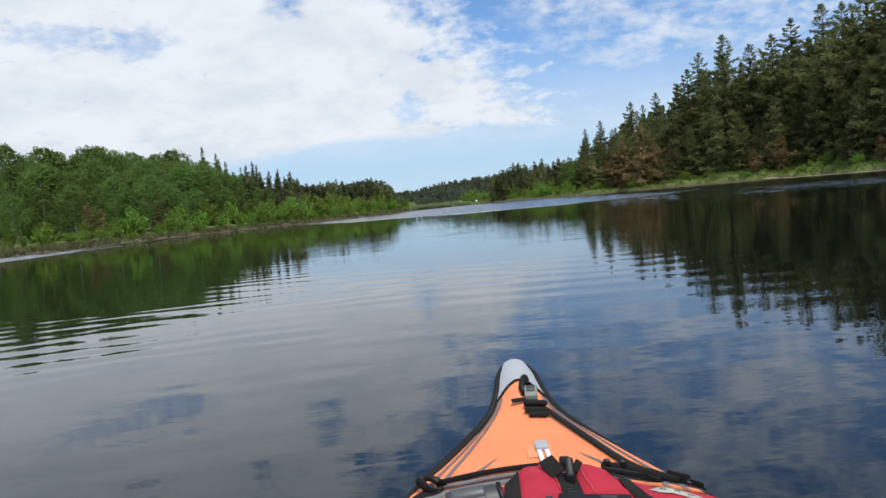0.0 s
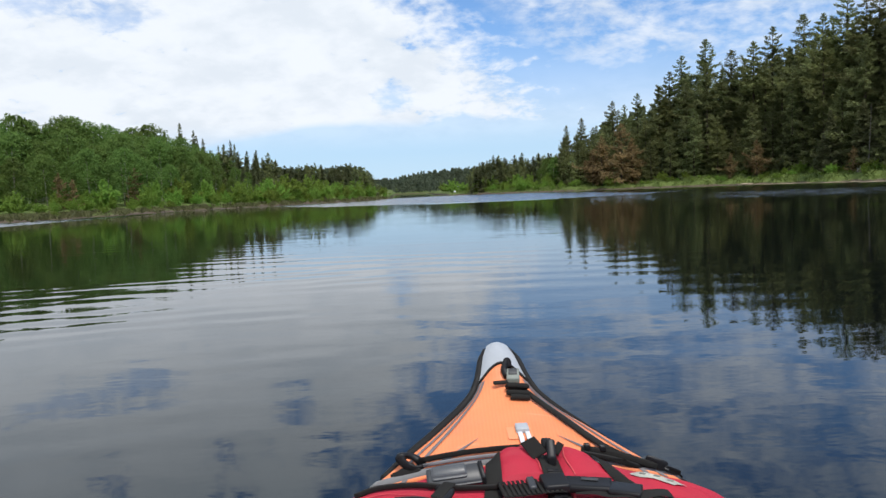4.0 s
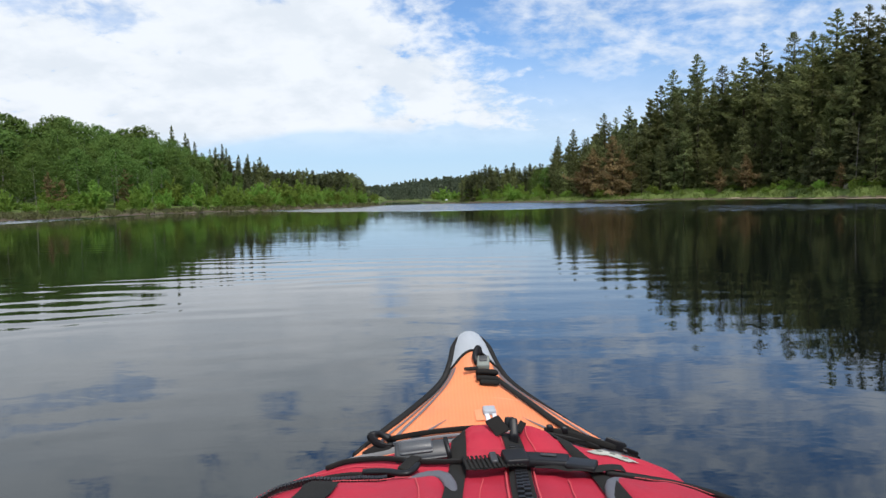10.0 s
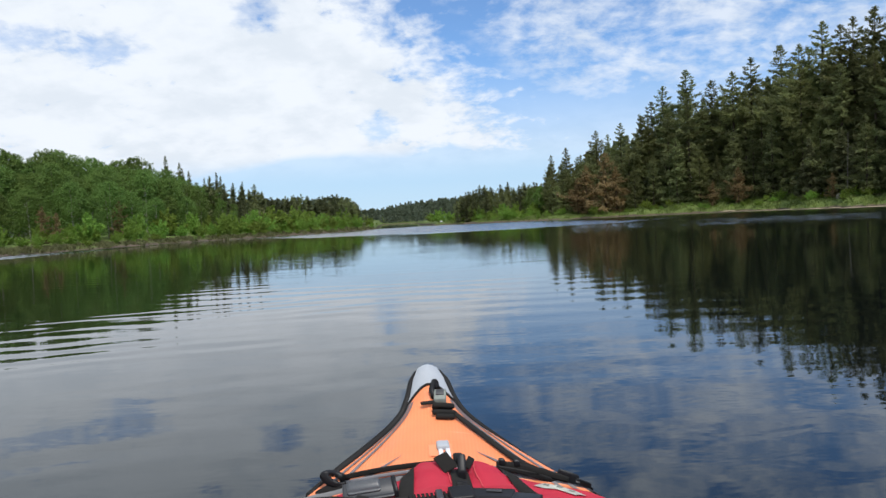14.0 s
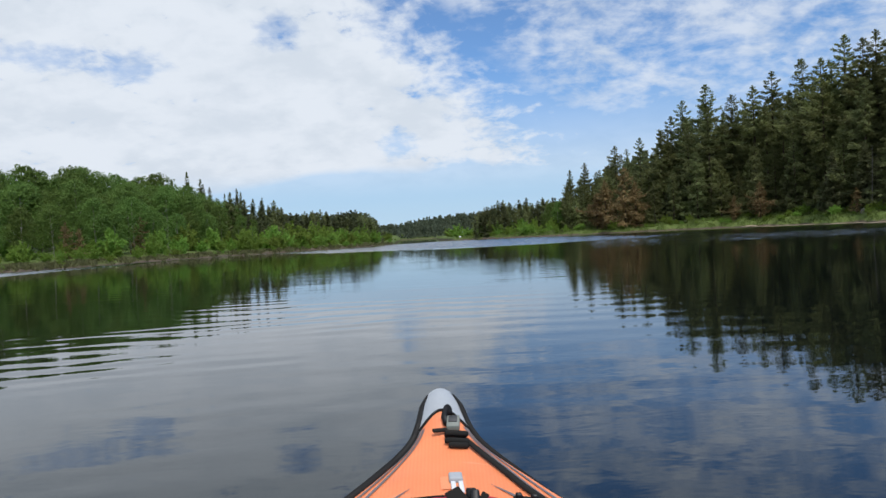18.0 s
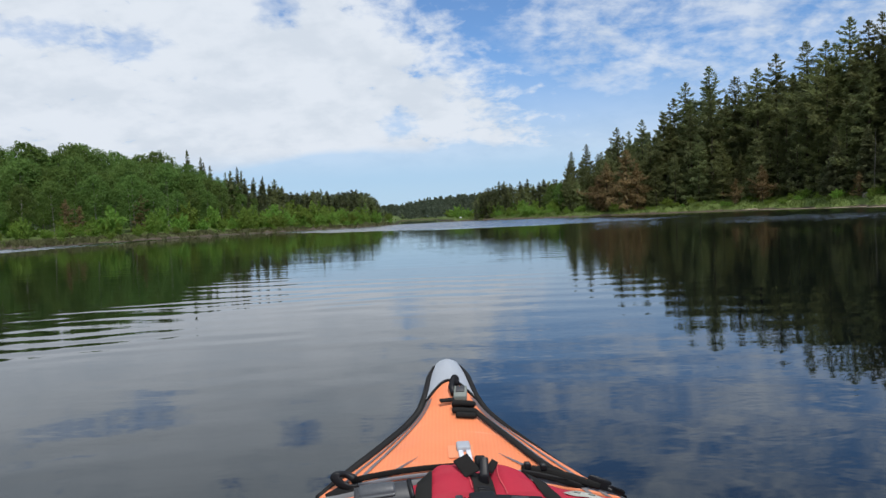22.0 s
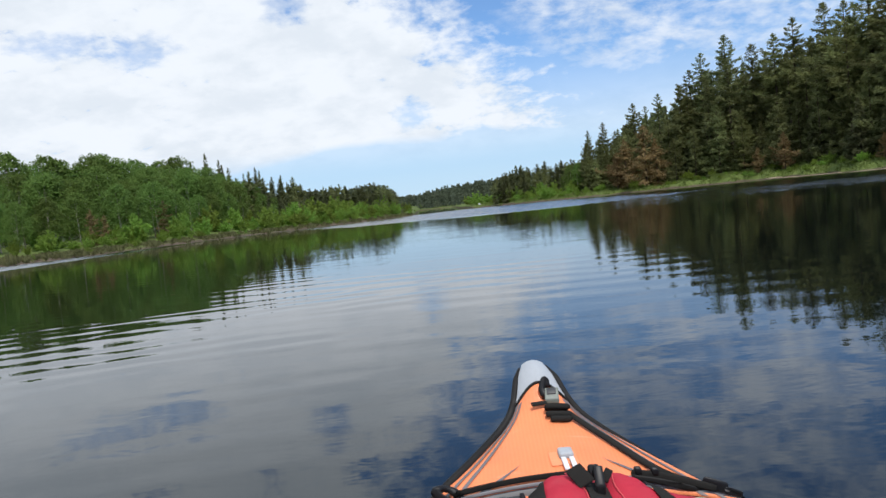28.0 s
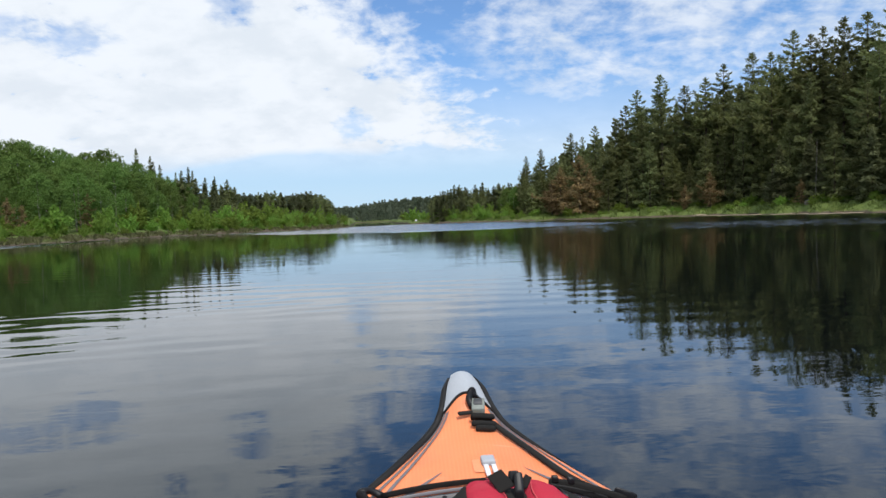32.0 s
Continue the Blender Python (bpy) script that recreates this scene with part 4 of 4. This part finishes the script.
    # printed stripes on the deck
    for sign in (-1, 1):
        for inner, w0, w1, y0, y1 in ((0.88, 0.012, 0.007, 1.30, 1.95), (0.76, 0.012, 0.008, 1.30, 1.88)):
            deck_patch("stripe", lambda u, q, inner=inner, w0=w0, w1=w1, y0=y0, y1=y1, sign=sign: (sign * (k_width(y0 + (y1 - y0) * q) * inner + (u - 0.5) * (w0 + (w1 - w0) * q)), y0 + (y1 - y0) * q), 3, 40, DECAL, ob, 0.0022, "grey printed stripe")
        deck_patch("flash", lambda u, q, sign=sign: (sign * (0.162 - 0.082 * q + (u - 0.5) * 0.026 * (1 - q)), 1.375 + 0.115 * q), 3, 12, DECAL, ob, 0.0022, "grey printed flash")
    # valve tab
    deck_patch("tab_base", lambda u, q: (0.004 + (u - 0.5) * 0.052, 1.455 + 0.075 * q), 5, 5, plain("clear_patch", (0.80, 0.30, 0.14), 0.3, 200, 0.1), ob, 0.0025)
    bm = box((0.029, 0.044, 0.012), Matrix.Translation(deck(0.010, 1.508, 0.007)), 0.005, 3)
    part("tab", bm, SILVER, ob, "pale grey moulded tab")
    for sx in (-0.007, 0.009):
        part("tab_strap", box((0.010, 0.07, 0.004), Matrix.Translation(deck(0.010 + sx, 1.455, 0.006)), 0.0015), WHITE, ob)
    # webbing, buckle and rolled strap behind the nose cap
    b = lambda x, y, z, rx=0, rz=0: Matrix.Translation(deck(x - 0.004, y - 0.022, z)) @ pose(0, 0, 0, rx, 0, rz)
    bow = part("bow_buckle", box((0.036, 0.060, 0.014), b(0.028, 1.855, 0.018, 14, -6), 0.004, 3), BUCKLE, ob, "worn grey-green plastic buckle")
    part("buckle_slot", box((0.024, 0.030, 0.004), b(0.028, 1.860, 0.0265, 14, -6), 0.001), STEEL, bow)
    bm = bmesh.new()
    bmesh.ops.create_uvsphere(bm, u_segments=14, v_segments=10, radius=0.013)
    bm.transform(Matrix.Translation(deck(0.014, 1.900, 0.022)) @ Matrix.Diagonal((1, 1.1, 1.2, 1)))
    part("swivel_knob", bm, PLASTIC, ob, "black plastic knob")
    part("swivel", tube(curve_pts([deck(0.006, 1.838, 0.012), deck(0.002, 1.866, 0.020), deck(0.012, 1.898, 0.026), deck(0.020, 1.884, 0.018)], 14), 0.009, 8), PLASTIC, ob, "black plastic snap hook")
    part("strap_end", box((0.040, 0.016, 0.006), b(-0.010, 1.815, 0.016, 8, 12), 0.002), WEB, ob)
    for k, (x, y, z, ln) in enumerate([(0.024, 1.765, 0.014, 0.050), (0.026, 1.732, 0.012, 0.056), (0.026, 1.750, 0.024, 0.052), (0.028, 1.712, 0.008, 0.042)]):
        pts = [deck(x - ln / 2, y, z), deck(x - ln / 4, y - 0.004, z + 0.002), deck(x + ln / 4, y - 0.004, z + 0.002), deck(x + ln / 2, y + 0.004, z)]
        part("rolled_strap", tube(curve_pts(pts, 8), 0.0092, 8, 0.8), WEB, ob, "rolled black webbing")
    pts = [deck(0.050, 1.748, 0.012), deck(0.076, 1.690, 0.010), deck(0.116, 1.590, 0.008), deck(0.160, 1.455, 0.008), deck(0.195, 1.35, 0.014)]
    part("deck_line", tube(curve_pts(pts, 30), 0.0085, 8, 0.6), WEB, ob, "black webbing deck line")
    # deck bungee across, with its ring and its buckle
    for k, (y, lift) in enumerate(((1.372, 0.014), (1.350, 0.022), (1.330, 0.016))):
        pts = [deck(x, y + 0.015 * (x / 0.25) ** 2, lift) for x in np.linspace(-0.205 + 0.008 * k, (0.02, 0.02, 0.23)[k], 16)]
        part("bungee", tube(pts, (0.0048, 0.0055, 0.0035)[k], 8), (BLACK, WEB, GREY)[k], ob, ("black bungee cord", "black bungee cord", "grey bungee cord")[k])
    ring = deck(-0.215, 1.395, 0.014)
    bm = tube([ring + Vector((math.cos(q) * 0.021, math.sin(q) * 0.030, math.cos(q) * -0.010)) for q in np.linspace(0, 2 * math.pi, 25)], 0.0095, 8, 0.7)
    dring = part("deck_ring", bm, PLASTIC, ob, "black plastic ring")
    part("ring_base", box((0.05, 0.05, 0.010), Matrix.Translation(ring + Vector((-0.008, -0.03, -0.014))) @ pose(0, 0, 0, 0, -20, 25), 0.004), BLACK, dring)
    part("folded_strap", tube(curve_pts([deck(0.110, 1.345, 0.020), deck(0.155, 1.342, 0.018), deck(0.200, 1.332, 0.016), deck(0.250, 1.315, 0.014)], 16), [0.009, 0.010, 0.011, 0.012, 0.012, 0.011, 0.012, 0.012, 0.011, 0.012, 0.012, 0.012, 0.011, 0.010, 0.010, 0.009, 0.008], 8, 0.7), WEB, ob, "folded black webbing")
    part("folded_strap", tube(curve_pts([deck(0.105, 1.320, 0.020), deck(0.155, 1.308, 0.018), deck(0.205, 1.290, 0.014), deck(0.275, 1.240, 0.012)], 16), 0.007, 8, 0.8), BLACK, ob, "black cord")
    for x in (0.120, 0.150):
        part("bundle_clip", box((0.012, 0.022, 0.010), Matrix.Translation(deck(x, 1.338, 0.028)), 0.003, 2), PLASTIC, ob)
    m = Matrix.Translation(deck(0.254, 1.335, 0.016)) @ pose(0, 0, 0, 0, 22, 30)
    sbk = part("side_buckle", box((0.024, 0.046, 0.020), m, 0.008, 3), PLASTIC, ob, "black barrel buckle")
    part("buckle_tail", box((0.016, 0.034, 0.012), m @ Matrix.Translation((0.003, -0.040, -0.003)), 0.006, 3), PLASTIC, sbk)
    part("side_patch", box((0.090, 0.120, 0.006), Matrix.Translation(deck(0.222, 1.312, 0.006)) @ pose(0, 0, 0, 0, 12, 30), 0.003), BLACK, ob, "black reinforcing patch")
    return ob


kayak()


# ---- duffel bag on the deck ----
def ease(x):
    return 1 / (1 + math.exp(-max(-40.0, min(40.0, x))))


def bag_mid(y):
    return float(np.interp(y, [0.4, 0.9, 1.03, 1.10, 1.15, 1.20, 1.25, 1.29, 1.32, 1.37, 1.425], [-0.02, -0.060, -0.090, -0.066, -0.046, -0.032, -0.025, -0.004, 0.000, 0.004, 0.012]))


def bag_half(y):
    return float(np.interp(y, [0.40, 0.75, 0.90, 1.03, 1.10, 1.15, 1.20, 1.25, 1.29, 1.32, 1.37, 1.40, 1.425], [0.42, 0.46, 0.455, 0.418, 0.398, 0.372, 0.300, 0.225, 0.130, 0.104, 0.088, 0.074, 0.055]))


def bag_top(x, y):
    """Height of the red bag's top; x from the boat's centre line."""
    f = min(1.0, abs(x - bag_mid(y)) / bag_half(y))
    swell = float(np.interp(y, [0.40, 0.55, 0.80, 1.05, 1.20, 1.30, 1.37, 1.425], [0.03, 0.085, 0.098, 0.088, 0.068, 0.050, 0.032, 0.016]))
    lobes = math.exp(-((x + 0.043) / 0.042) ** 4) + 0.85 * math.exp(-((x - 0.068) / 0.034) ** 4)
    nose = 0.030 * lobes * float(np.interp(y, [1.10, 1.22, 1.32, 1.39, 1.425], [0.0, 0.55, 1.0, 0.8, 0.2]))
    # two raised side pockets
    pockets = 0.018 * (ease((-0.122 - x) / 0.005) * ease((0.985 + 0.05 * (x + 0.25) - y) / 0.006) + ease((x - 0.132) / 0.005) * ease((0.965 - 0.10 * (x - 0.2) - y) / 0.006))
    pleat = 0.005 * noise.noise((x * 12, y * 8, 2)) + 0.0035 * noise.noise((x * 30, y * 22, 7))
    return 0.212 + (swell + pockets) * (1 - f ** 5) + nose + pleat * (1 - f ** 4)


def on_bag(x, y, over=0.0):
    return Vector((BX + x, y, bag_top(x, y) + over))


def bag_strip(name, line, width, mat, parent, over=0.004, thick=0.003, label=""):
    """A band of webbing that follows the bag's top along a line of x, y."""
    pts = [Vector((x, y, 0)) for x, y in line]
    pts = curve_pts(pts, 24)
    verts = []
    for k, p in enumerate(pts):
        t = (pts[min(k + 1, len(pts) - 1)] - pts[max(k - 1, 0)]).normalized()
        n = Vector((-t.y, t.x, 0))
        for s in (-1, -0.5, 0.5, 1):
            q = p + n * width / 2 * s
            verts.append(tuple(on_bag(q.x, q.y, over + (thick if abs(s) < 1 else 0))))
    faces = [(4 * k + i, 4 * k + i + 1, 4 * k + i + 5, 4 * k + i + 4) for k in range(len(pts) - 1) for i in range(3)]
    return raw(name, verts, faces, mat, parent, label)


def duffel():
    ob = empty("duffel_bag", pose(0, 0, 0))
    tagged(ob, "red nylon duffel bag strapped on the kayak deck", "bag")
    def top(u, q):
        y = 0.40 + q * 1.025
        x = bag_mid(y) + (2 * u - 1) * bag_half(y)
        return (BX + x, y, bag_top(x, y) if 0 < u < 1 and 0 < q < 1 else 0.195)
    v, f = grid(131, 150, top)
    raw("bag_body", v, f, RED, ob, "red nylon bag body")
    bag_strip("side_webbing", [(-0.122, 0.60), (-0.114, 0.86), (-0.096, 1.08), (-0.086, 1.30)], 0.028, WEB, ob, label="dark webbing band")
    bag_strip("side_webbing", [(0.135, 0.60), (0.128, 0.86), (0.116, 1.05), (0.104, 1.26)], 0.024, WEB, ob, label="dark webbing band")
    tape = bag_strip("zip_tape", [(-0.010, 0.55), (-0.006, 0.91), (0.008, 1.12), (0.016, 1.34)], 0.036, WEB, ob, label="black zip tape")
    for sx in (-0.0225, 0.0225):
        bag_strip("zip_seam", [(-0.010 + sx, 0.55), (-0.006 + sx, 0.91), (0.008 + sx, 1.12)], 0.003, plain("red_thread", (0.60, 0.075, 0.085), 0.7, 300), ob, 0.005, 0.001, "pale red stitching")
    for k in range(40):
        y = 0.60 + 0.0145 * k
        x = float(np.interp(y, [0.55, 0.91, 1.12, 1.34], [-0.010, -0.006, 0.008, 0.016]))
        for sx in (-0.005, 0.005):
            part("zip_tooth", box((0.010, 0.007, 0.004), Matrix.Translation(on_bag(x + sx, y + (0.006 if sx > 0 else 0), 0.009)), 0), PLASTIC, tape, smooth=False)
    # the strap across with its side-release buckle
    ribbed = bag_strip("cross_strap", [(-0.090, 1.030), (-0.04, 1.038), (0.008, 1.043)], 0.056, WEB, ob, 0.016, label="ribbed black webbing strap")
    bag_strip("cross_strap", [(0.03, 1.030), (0.10, 1.000), (0.16, 1.000)], 0.036, WEB, ob, 0.014, label="black webbing strap")
    r = lambda x, y, z, rz=0, rx=0, ry=0: Matrix.Translation(on_bag(x, y, z)) @ pose(0, 0, 0, rx, ry, rz)
    rel = part("release_buckle", box((0.040, 0.050, 0.016), r(-0.004, 1.042, 0.020, 4), 0.005, 3), PLASTIC, ob, "black side-release buckle")
    part("buckle_prong", box((0.074, 0.040, 0.014), r(0.044, 1.032, 0.019, -14), 0.006, 3), PLASTIC, rel)
    part("buckle_slot", box((0.026, 0.008, 0.003), r(0.048, 1.033, 0.0280, -14), 0.002, 2), STEEL, rel)
    part("strap_slider", box((0.048, 0.036, 0.010), r(0.096, 1.006, 0.017, -22), 0.004, 2), PLASTIC, ob)
    part("strap_slider", box((0.012, 0.040, 0.009), r(-0.040, 1.040, 0.022, 2), 0.003, 2), STEEL, ob)
    for k in range(13):
        part("strap_rib", box((0.0046, 0.054, 0.0016), r(-0.086 + 0.0072 * k, 1.031 + 0.0009 * k, 0.0190, 7), 0.0006, 1), WEB, ribbed)
    # zip end: sliders and tabs standing between the two red peaks
    slider = part("zip_slider", box((0.016, 0.070, 0.020), r(0.018, 1.240, 0.026, -6, 10), 0.006, 3), PLASTIC, ob, "black zip slider")
    part("zip_pull", box((0.020, 0.026, 0.016), r(0.016, 1.292, 0.034, -4, 26), 0.005, 2), PLASTIC, slider)
    part("pull_tag", box((0.008, 0.024, 0.003), r(0.018, 1.262, 0.038, -4, 20), 0.001, 1), STEEL, slider)
    part("zip_flap", box((0.030, 0.048, 0.005), r(-0.012, 1.255, 0.018, 16, 20, -20), 0.002, 2), WEB, ob, "black webbing flap")
    part("zip_flap", box((0.014, 0.036, 0.005), r(0.036, 1.280, 0.018, -18, 14, 30), 0.002, 2), WEB, ob)
    # the buckle plate on one shoulder
    plate = part("plate", box((0.092, 0.070, 0.008), r(-0.160, 1.150, 0.008, 4, 4, -4), 0.004, 2), STEEL, ob, "dark grey plastic buckle plate")
    part("plate_bar", box((0.060, 0.044, 0.010), r(-0.168, 1.153, 0.014, 4, 4, -4), 0.005, 2), plain("mid_grey_plastic", (0.085, 0.09, 0.095), 0.4, 150), plate)
    part("plate_bar", box((0.008, 0.070, 0.014), r(-0.112, 1.150, 0.015, 4, 4, -4), 0.003, 2), PLASTIC, plate)
    part("hook", tube(curve_pts([on_bag(-0.25, 1.020, 0.010), on_bag(-0.215, 1.015, 0.015), on_bag(-0.180, 1.005, 0.012), on_bag(-0.165, 1.030, 0.018), on_bag(-0.185, 1.050, 0.014)], 16), 0.007, 8, 0.7), PLASTIC, ob, "black plastic hook")
    part("hook_strap", box((0.020, 0.046, 0.004), r(-0.176, 1.030, 0.019, -28, 6, 0), 0.002, 2), WEB, ob)
    # cords over the bag
    part("cord", tube(curve_pts([on_bag(-0.322, 1.105, 0.004), on_bag(-0.285, 1.120, 0.008), on_bag(-0.220, 1.105, 0.011), on_bag(-0.16, 1.075, 0.011), on_bag(-0.09, 1.055, 0.014)], 24), 0.0050, 8), BLACK, ob, "black cord")
    part("piping", tube(curve_pts([on_bag(-0.40, 0.975, 0.004), on_bag(-0.34, 1.018, 0.005), on_bag(-0.27, 1.022, 0.006), on_bag(-0.20, 1.018, 0.006)], 24), 0.0035, 8), WEB, ob, "black piping")
    part("cord", tube(curve_pts([on_bag(0.13, 0.985, 0.010), on_bag(0.19, 0.985, 0.010), on_bag(0.25, 0.97, 0.009), on_bag(0.30, 0.90, 0.008), on_bag(0.33, 0.82, 0.008)], 24), 0.0055, 8), BLACK, ob, "black cord")
    thread = plain("pale_red_thread", (0.60, 0.075, 0.085), 0.7, 300)
    for line in ([(-0.075, 0.62), (-0.072, 0.90), (-0.060, 1.00)], [(0.060, 0.62), (0.066, 0.88), (0.070, 0.98)], [(-0.36, 1.055), (-0.30, 1.075), (-0.22, 1.070)], [(0.165, 0.955), (0.22, 0.958), (0.28, 0.93)], [(-0.160, 0.62), (-0.158, 0.88), (-0.165, 0.965)], [(-0.33, 0.955), (-0.25, 0.972), (-0.17, 0.968)], [(-0.010, 1.16), (-0.012, 1.25), (-0.030, 1.34)], [(0.045, 1.14), (0.042, 1.24), (0.052, 1.33)]):
        bag_strip("seam", line, 0.0020, thread, ob, 0.003, 0.0008, "pale red stitched seam")
    # grey corner pieces, dark tab and the pale printed patch
    fold = plain("grey_fold_fabric", (0.115, 0.115, 0.13), 0.6, 300.0, 0.25, 0.3, stain=20.0, step=0.001)
    part("corner_piece", tube(curve_pts([on_bag(-0.178, 0.988, 0.000), on_bag(-0.150, 0.986, 0.003), on_bag(-0.122, 0.975, 0.006), on_bag(-0.110, 0.945, 0.004), on_bag(-0.110, 0.910, -0.002)], 22), [0.003 + 0.008 * math.sin(math.pi * k / 22) ** 0.7 + 0.0005 * math.sin(2.3 * k) for k in range(23)], 10, 0.6), fold, ob, "grey fabric pocket corner")
    part("corner_piece", tube(curve_pts([on_bag(0.150, 0.970, 0.000), on_bag(0.130, 0.945, 0.003), on_bag(0.122, 0.905, 0.002), on_bag(0.122, 0.850, -0.002)], 22), [0.003 + 0.008 * math.sin(math.pi * k / 22) ** 0.7 + 0.0005 * math.sin(2.1 * k) for k in range(23)], 10, 0.6), fold, ob, "grey fabric pocket corner")
    coil = [on_bag(-0.41 + 0.20 * q, 0.940 + 0.055 * math.sin(1.7 * q), 0.008) for q in np.linspace(0, 1, 40)]
    for a, b2 in zip(coil[::1], coil[1::1]):
        m = (a + b2) / 2
        part("zip_coil", box((0.0042, 0.011, 0.006), Matrix.Translation(m), 0), PLASTIC, ob, smooth=False)
    bag_strip("grab_strap", [(-0.345, 0.83), (-0.315, 0.91), (-0.305, 0.955)], 0.055, WEB, ob, label="black webbing strap")
    patch = bag_strip("printed_patch", [(0.150, 1.165), (0.180, 1.128), (0.206, 1.092)], 0.032, WORN, ob, 0.003, 0.001, "worn white printed patch")
    for k, (x, y) in enumerate(((0.160, 1.152), (0.178, 1.130), (0.194, 1.108))):
        part("patch_mark", box((0.010, 0.005, 0.0015), r(x, y, 0.0052, -40), 0), BUCKLE, patch, smooth=False)
    return ob


duffel()


def settle():
    """Deck and load dip ahead of the seat and the bow sweeps up: lengths run along the paddler's line of sight."""
    eye0, eye1 = np.array((0.065, -0.066, 0.737)), np.array((0.048, -0.075, 0.739))
    turn = np.array(pose(0, 0, 0, 0, -0.28, -0.10).to_3x3())
    for kind, ys, ks in (("inflatable_kayak", [-0.2, 0.5, 0.8, 1.10, 1.22, 1.30, 1.40, 1.57, 1.745, 1.855, 1.91, 2.11], [1.0, 1.15, 1.34, 1.36, 1.31, 1.20, 1.13, 1.073, 1.031, 0.997, 0.975, 0.924]),
                         ("duffel_bag", [0.4, 0.8, 1.036, 1.15, 1.28, 1.36, 1.425], [1.0, 1.28, 1.316, 1.22, 1.14, 1.09, 1.09])):
        for o in bpy.data.objects[kind].children_recursive:
            co = np.empty(len(o.data.vertices) * 3, np.float32)
            o.data.vertices.foreach_get("co", co)
            co = co.reshape(-1, 3)
            if kind == "inflatable_kayak":
                side = co[:, 0] - KX
                co[:, 0] = KX + side * np.where(side < 0, np.interp(co[:, 1], [1.2, 1.5, 1.85], [1.08, 1.06, 0.94]), np.interp(co[:, 1], [1.4, 1.6, 1.85], [1.0, 1.0, 0.94]))
            co = eye1 + ((co - eye0) * np.interp(co[:, 1], ys, ks)[:, None]) @ turn.T
            o.data.vertices.foreach_set("co", co.astype(np.float32).ravel())
            o.data.update()


settle()


# ---- small things on the bank ----
def snag(a, over, h, lean):
    ob = empty("dead_trunk")
    x, y = at(a, shore(a) + over)
    z = rise(a, over)
    pts = [(0, 0, -0.2), (lean * 0.3, 0, h * 0.35), (lean * 0.7, 0.05, h * 0.7), (lean, 0.1, h)]
    lines = [(pts, [0.05, 0.04, 0.028, 0.012])]
    for k in range(9):
        f = 0.35 + 0.06 * k
        q = k * 2.4
        p = (lean * f, 0.05 * f, h * f)
        lines.append(([p, (p[0] + math.cos(q) * 0.3, p[1] + math.sin(q) * 0.3, p[2] + 0.05), (p[0] + math.cos(q) * 0.7, p[1] + math.sin(q) * 0.7, p[2] - 0.05)], [0.02, 0.014, 0.005]))
    limb_mesh(lines[1:], "branches", GREYWOOD, limb_mesh(lines[:1], "trunk", GREYWOOD, ob))
    ob.matrix_world = Matrix.Translation((x, y, z))
    tagged(ob, "bare pale grey dead trunk standing on the bank", "dead tree")


def rock(name, a, over, size, mat, label, cat):
    x, y = at(a, shore(a) + over)
    bm = bmesh.new()
    bmesh.ops.create_icosphere(bm, subdivisions=3, radius=1.0)
    for v in bm.verts:
        v.co *= 1 + 0.28 * noise.noise(v.co * 1.7 + Vector((a, over, 0))) + 0.10 * noise.noise(v.co * 5.0)
        v.co = Vector((v.co.x * size[0], v.co.y * size[1], v.co.z * size[2]))
    ob = part(name, bm, mat)
    ob.matrix_world = Matrix.Translation((x, y, rise(a, over) + size[2] * 0.25))
    tagged(ob, label, cat)


GREYWOOD = plain("weathered_wood", (0.20, 0.18, 0.155), 0.9, 9.0, 0.4, 0.5, stain=1.5, step=0.02)
STONE = plain("grey_stone", (0.30, 0.28, 0.25), 0.85, 12.0, 0.35, 0.5, stain=2.0, step=0.03)
SAND = plain("pale_sand", (0.36, 0.29, 0.20), 0.95, 20.0, 0.25, 0.4, stain=1.2, step=0.02)
snag(31.5, 5.0, 6.0, 0.3)
rock("tree_stump", 31.1, 3.6, (0.42, 0.36, 0.34), GREYWOOD, "weathered grey root stump on the grassy bank", "stump")
rock("boulder", 29.9, 5.2, (0.18, 0.14, 0.30), STONE, "small pale upright stone at the edge of the woods", "stone")
rock("boulder", 1.3, 4.0, (0.22, 0.18, 0.17), WHITE, "small white stone on the far grassy bank", "stone")
rock("sand_spit", 23.6, 0.3, (0.9, 0.5, 0.09), SAND, "low spit of pale sand at the waterline", "sand")
for k in range(7):
    a = 24.6 + 1.6 * k
    rock("sand_spit", a, 0.10, (1.5 + 0.5 * (k % 3), 0.5, 0.040), SAND, "thin strip of pale sand along the waterline", "sand")
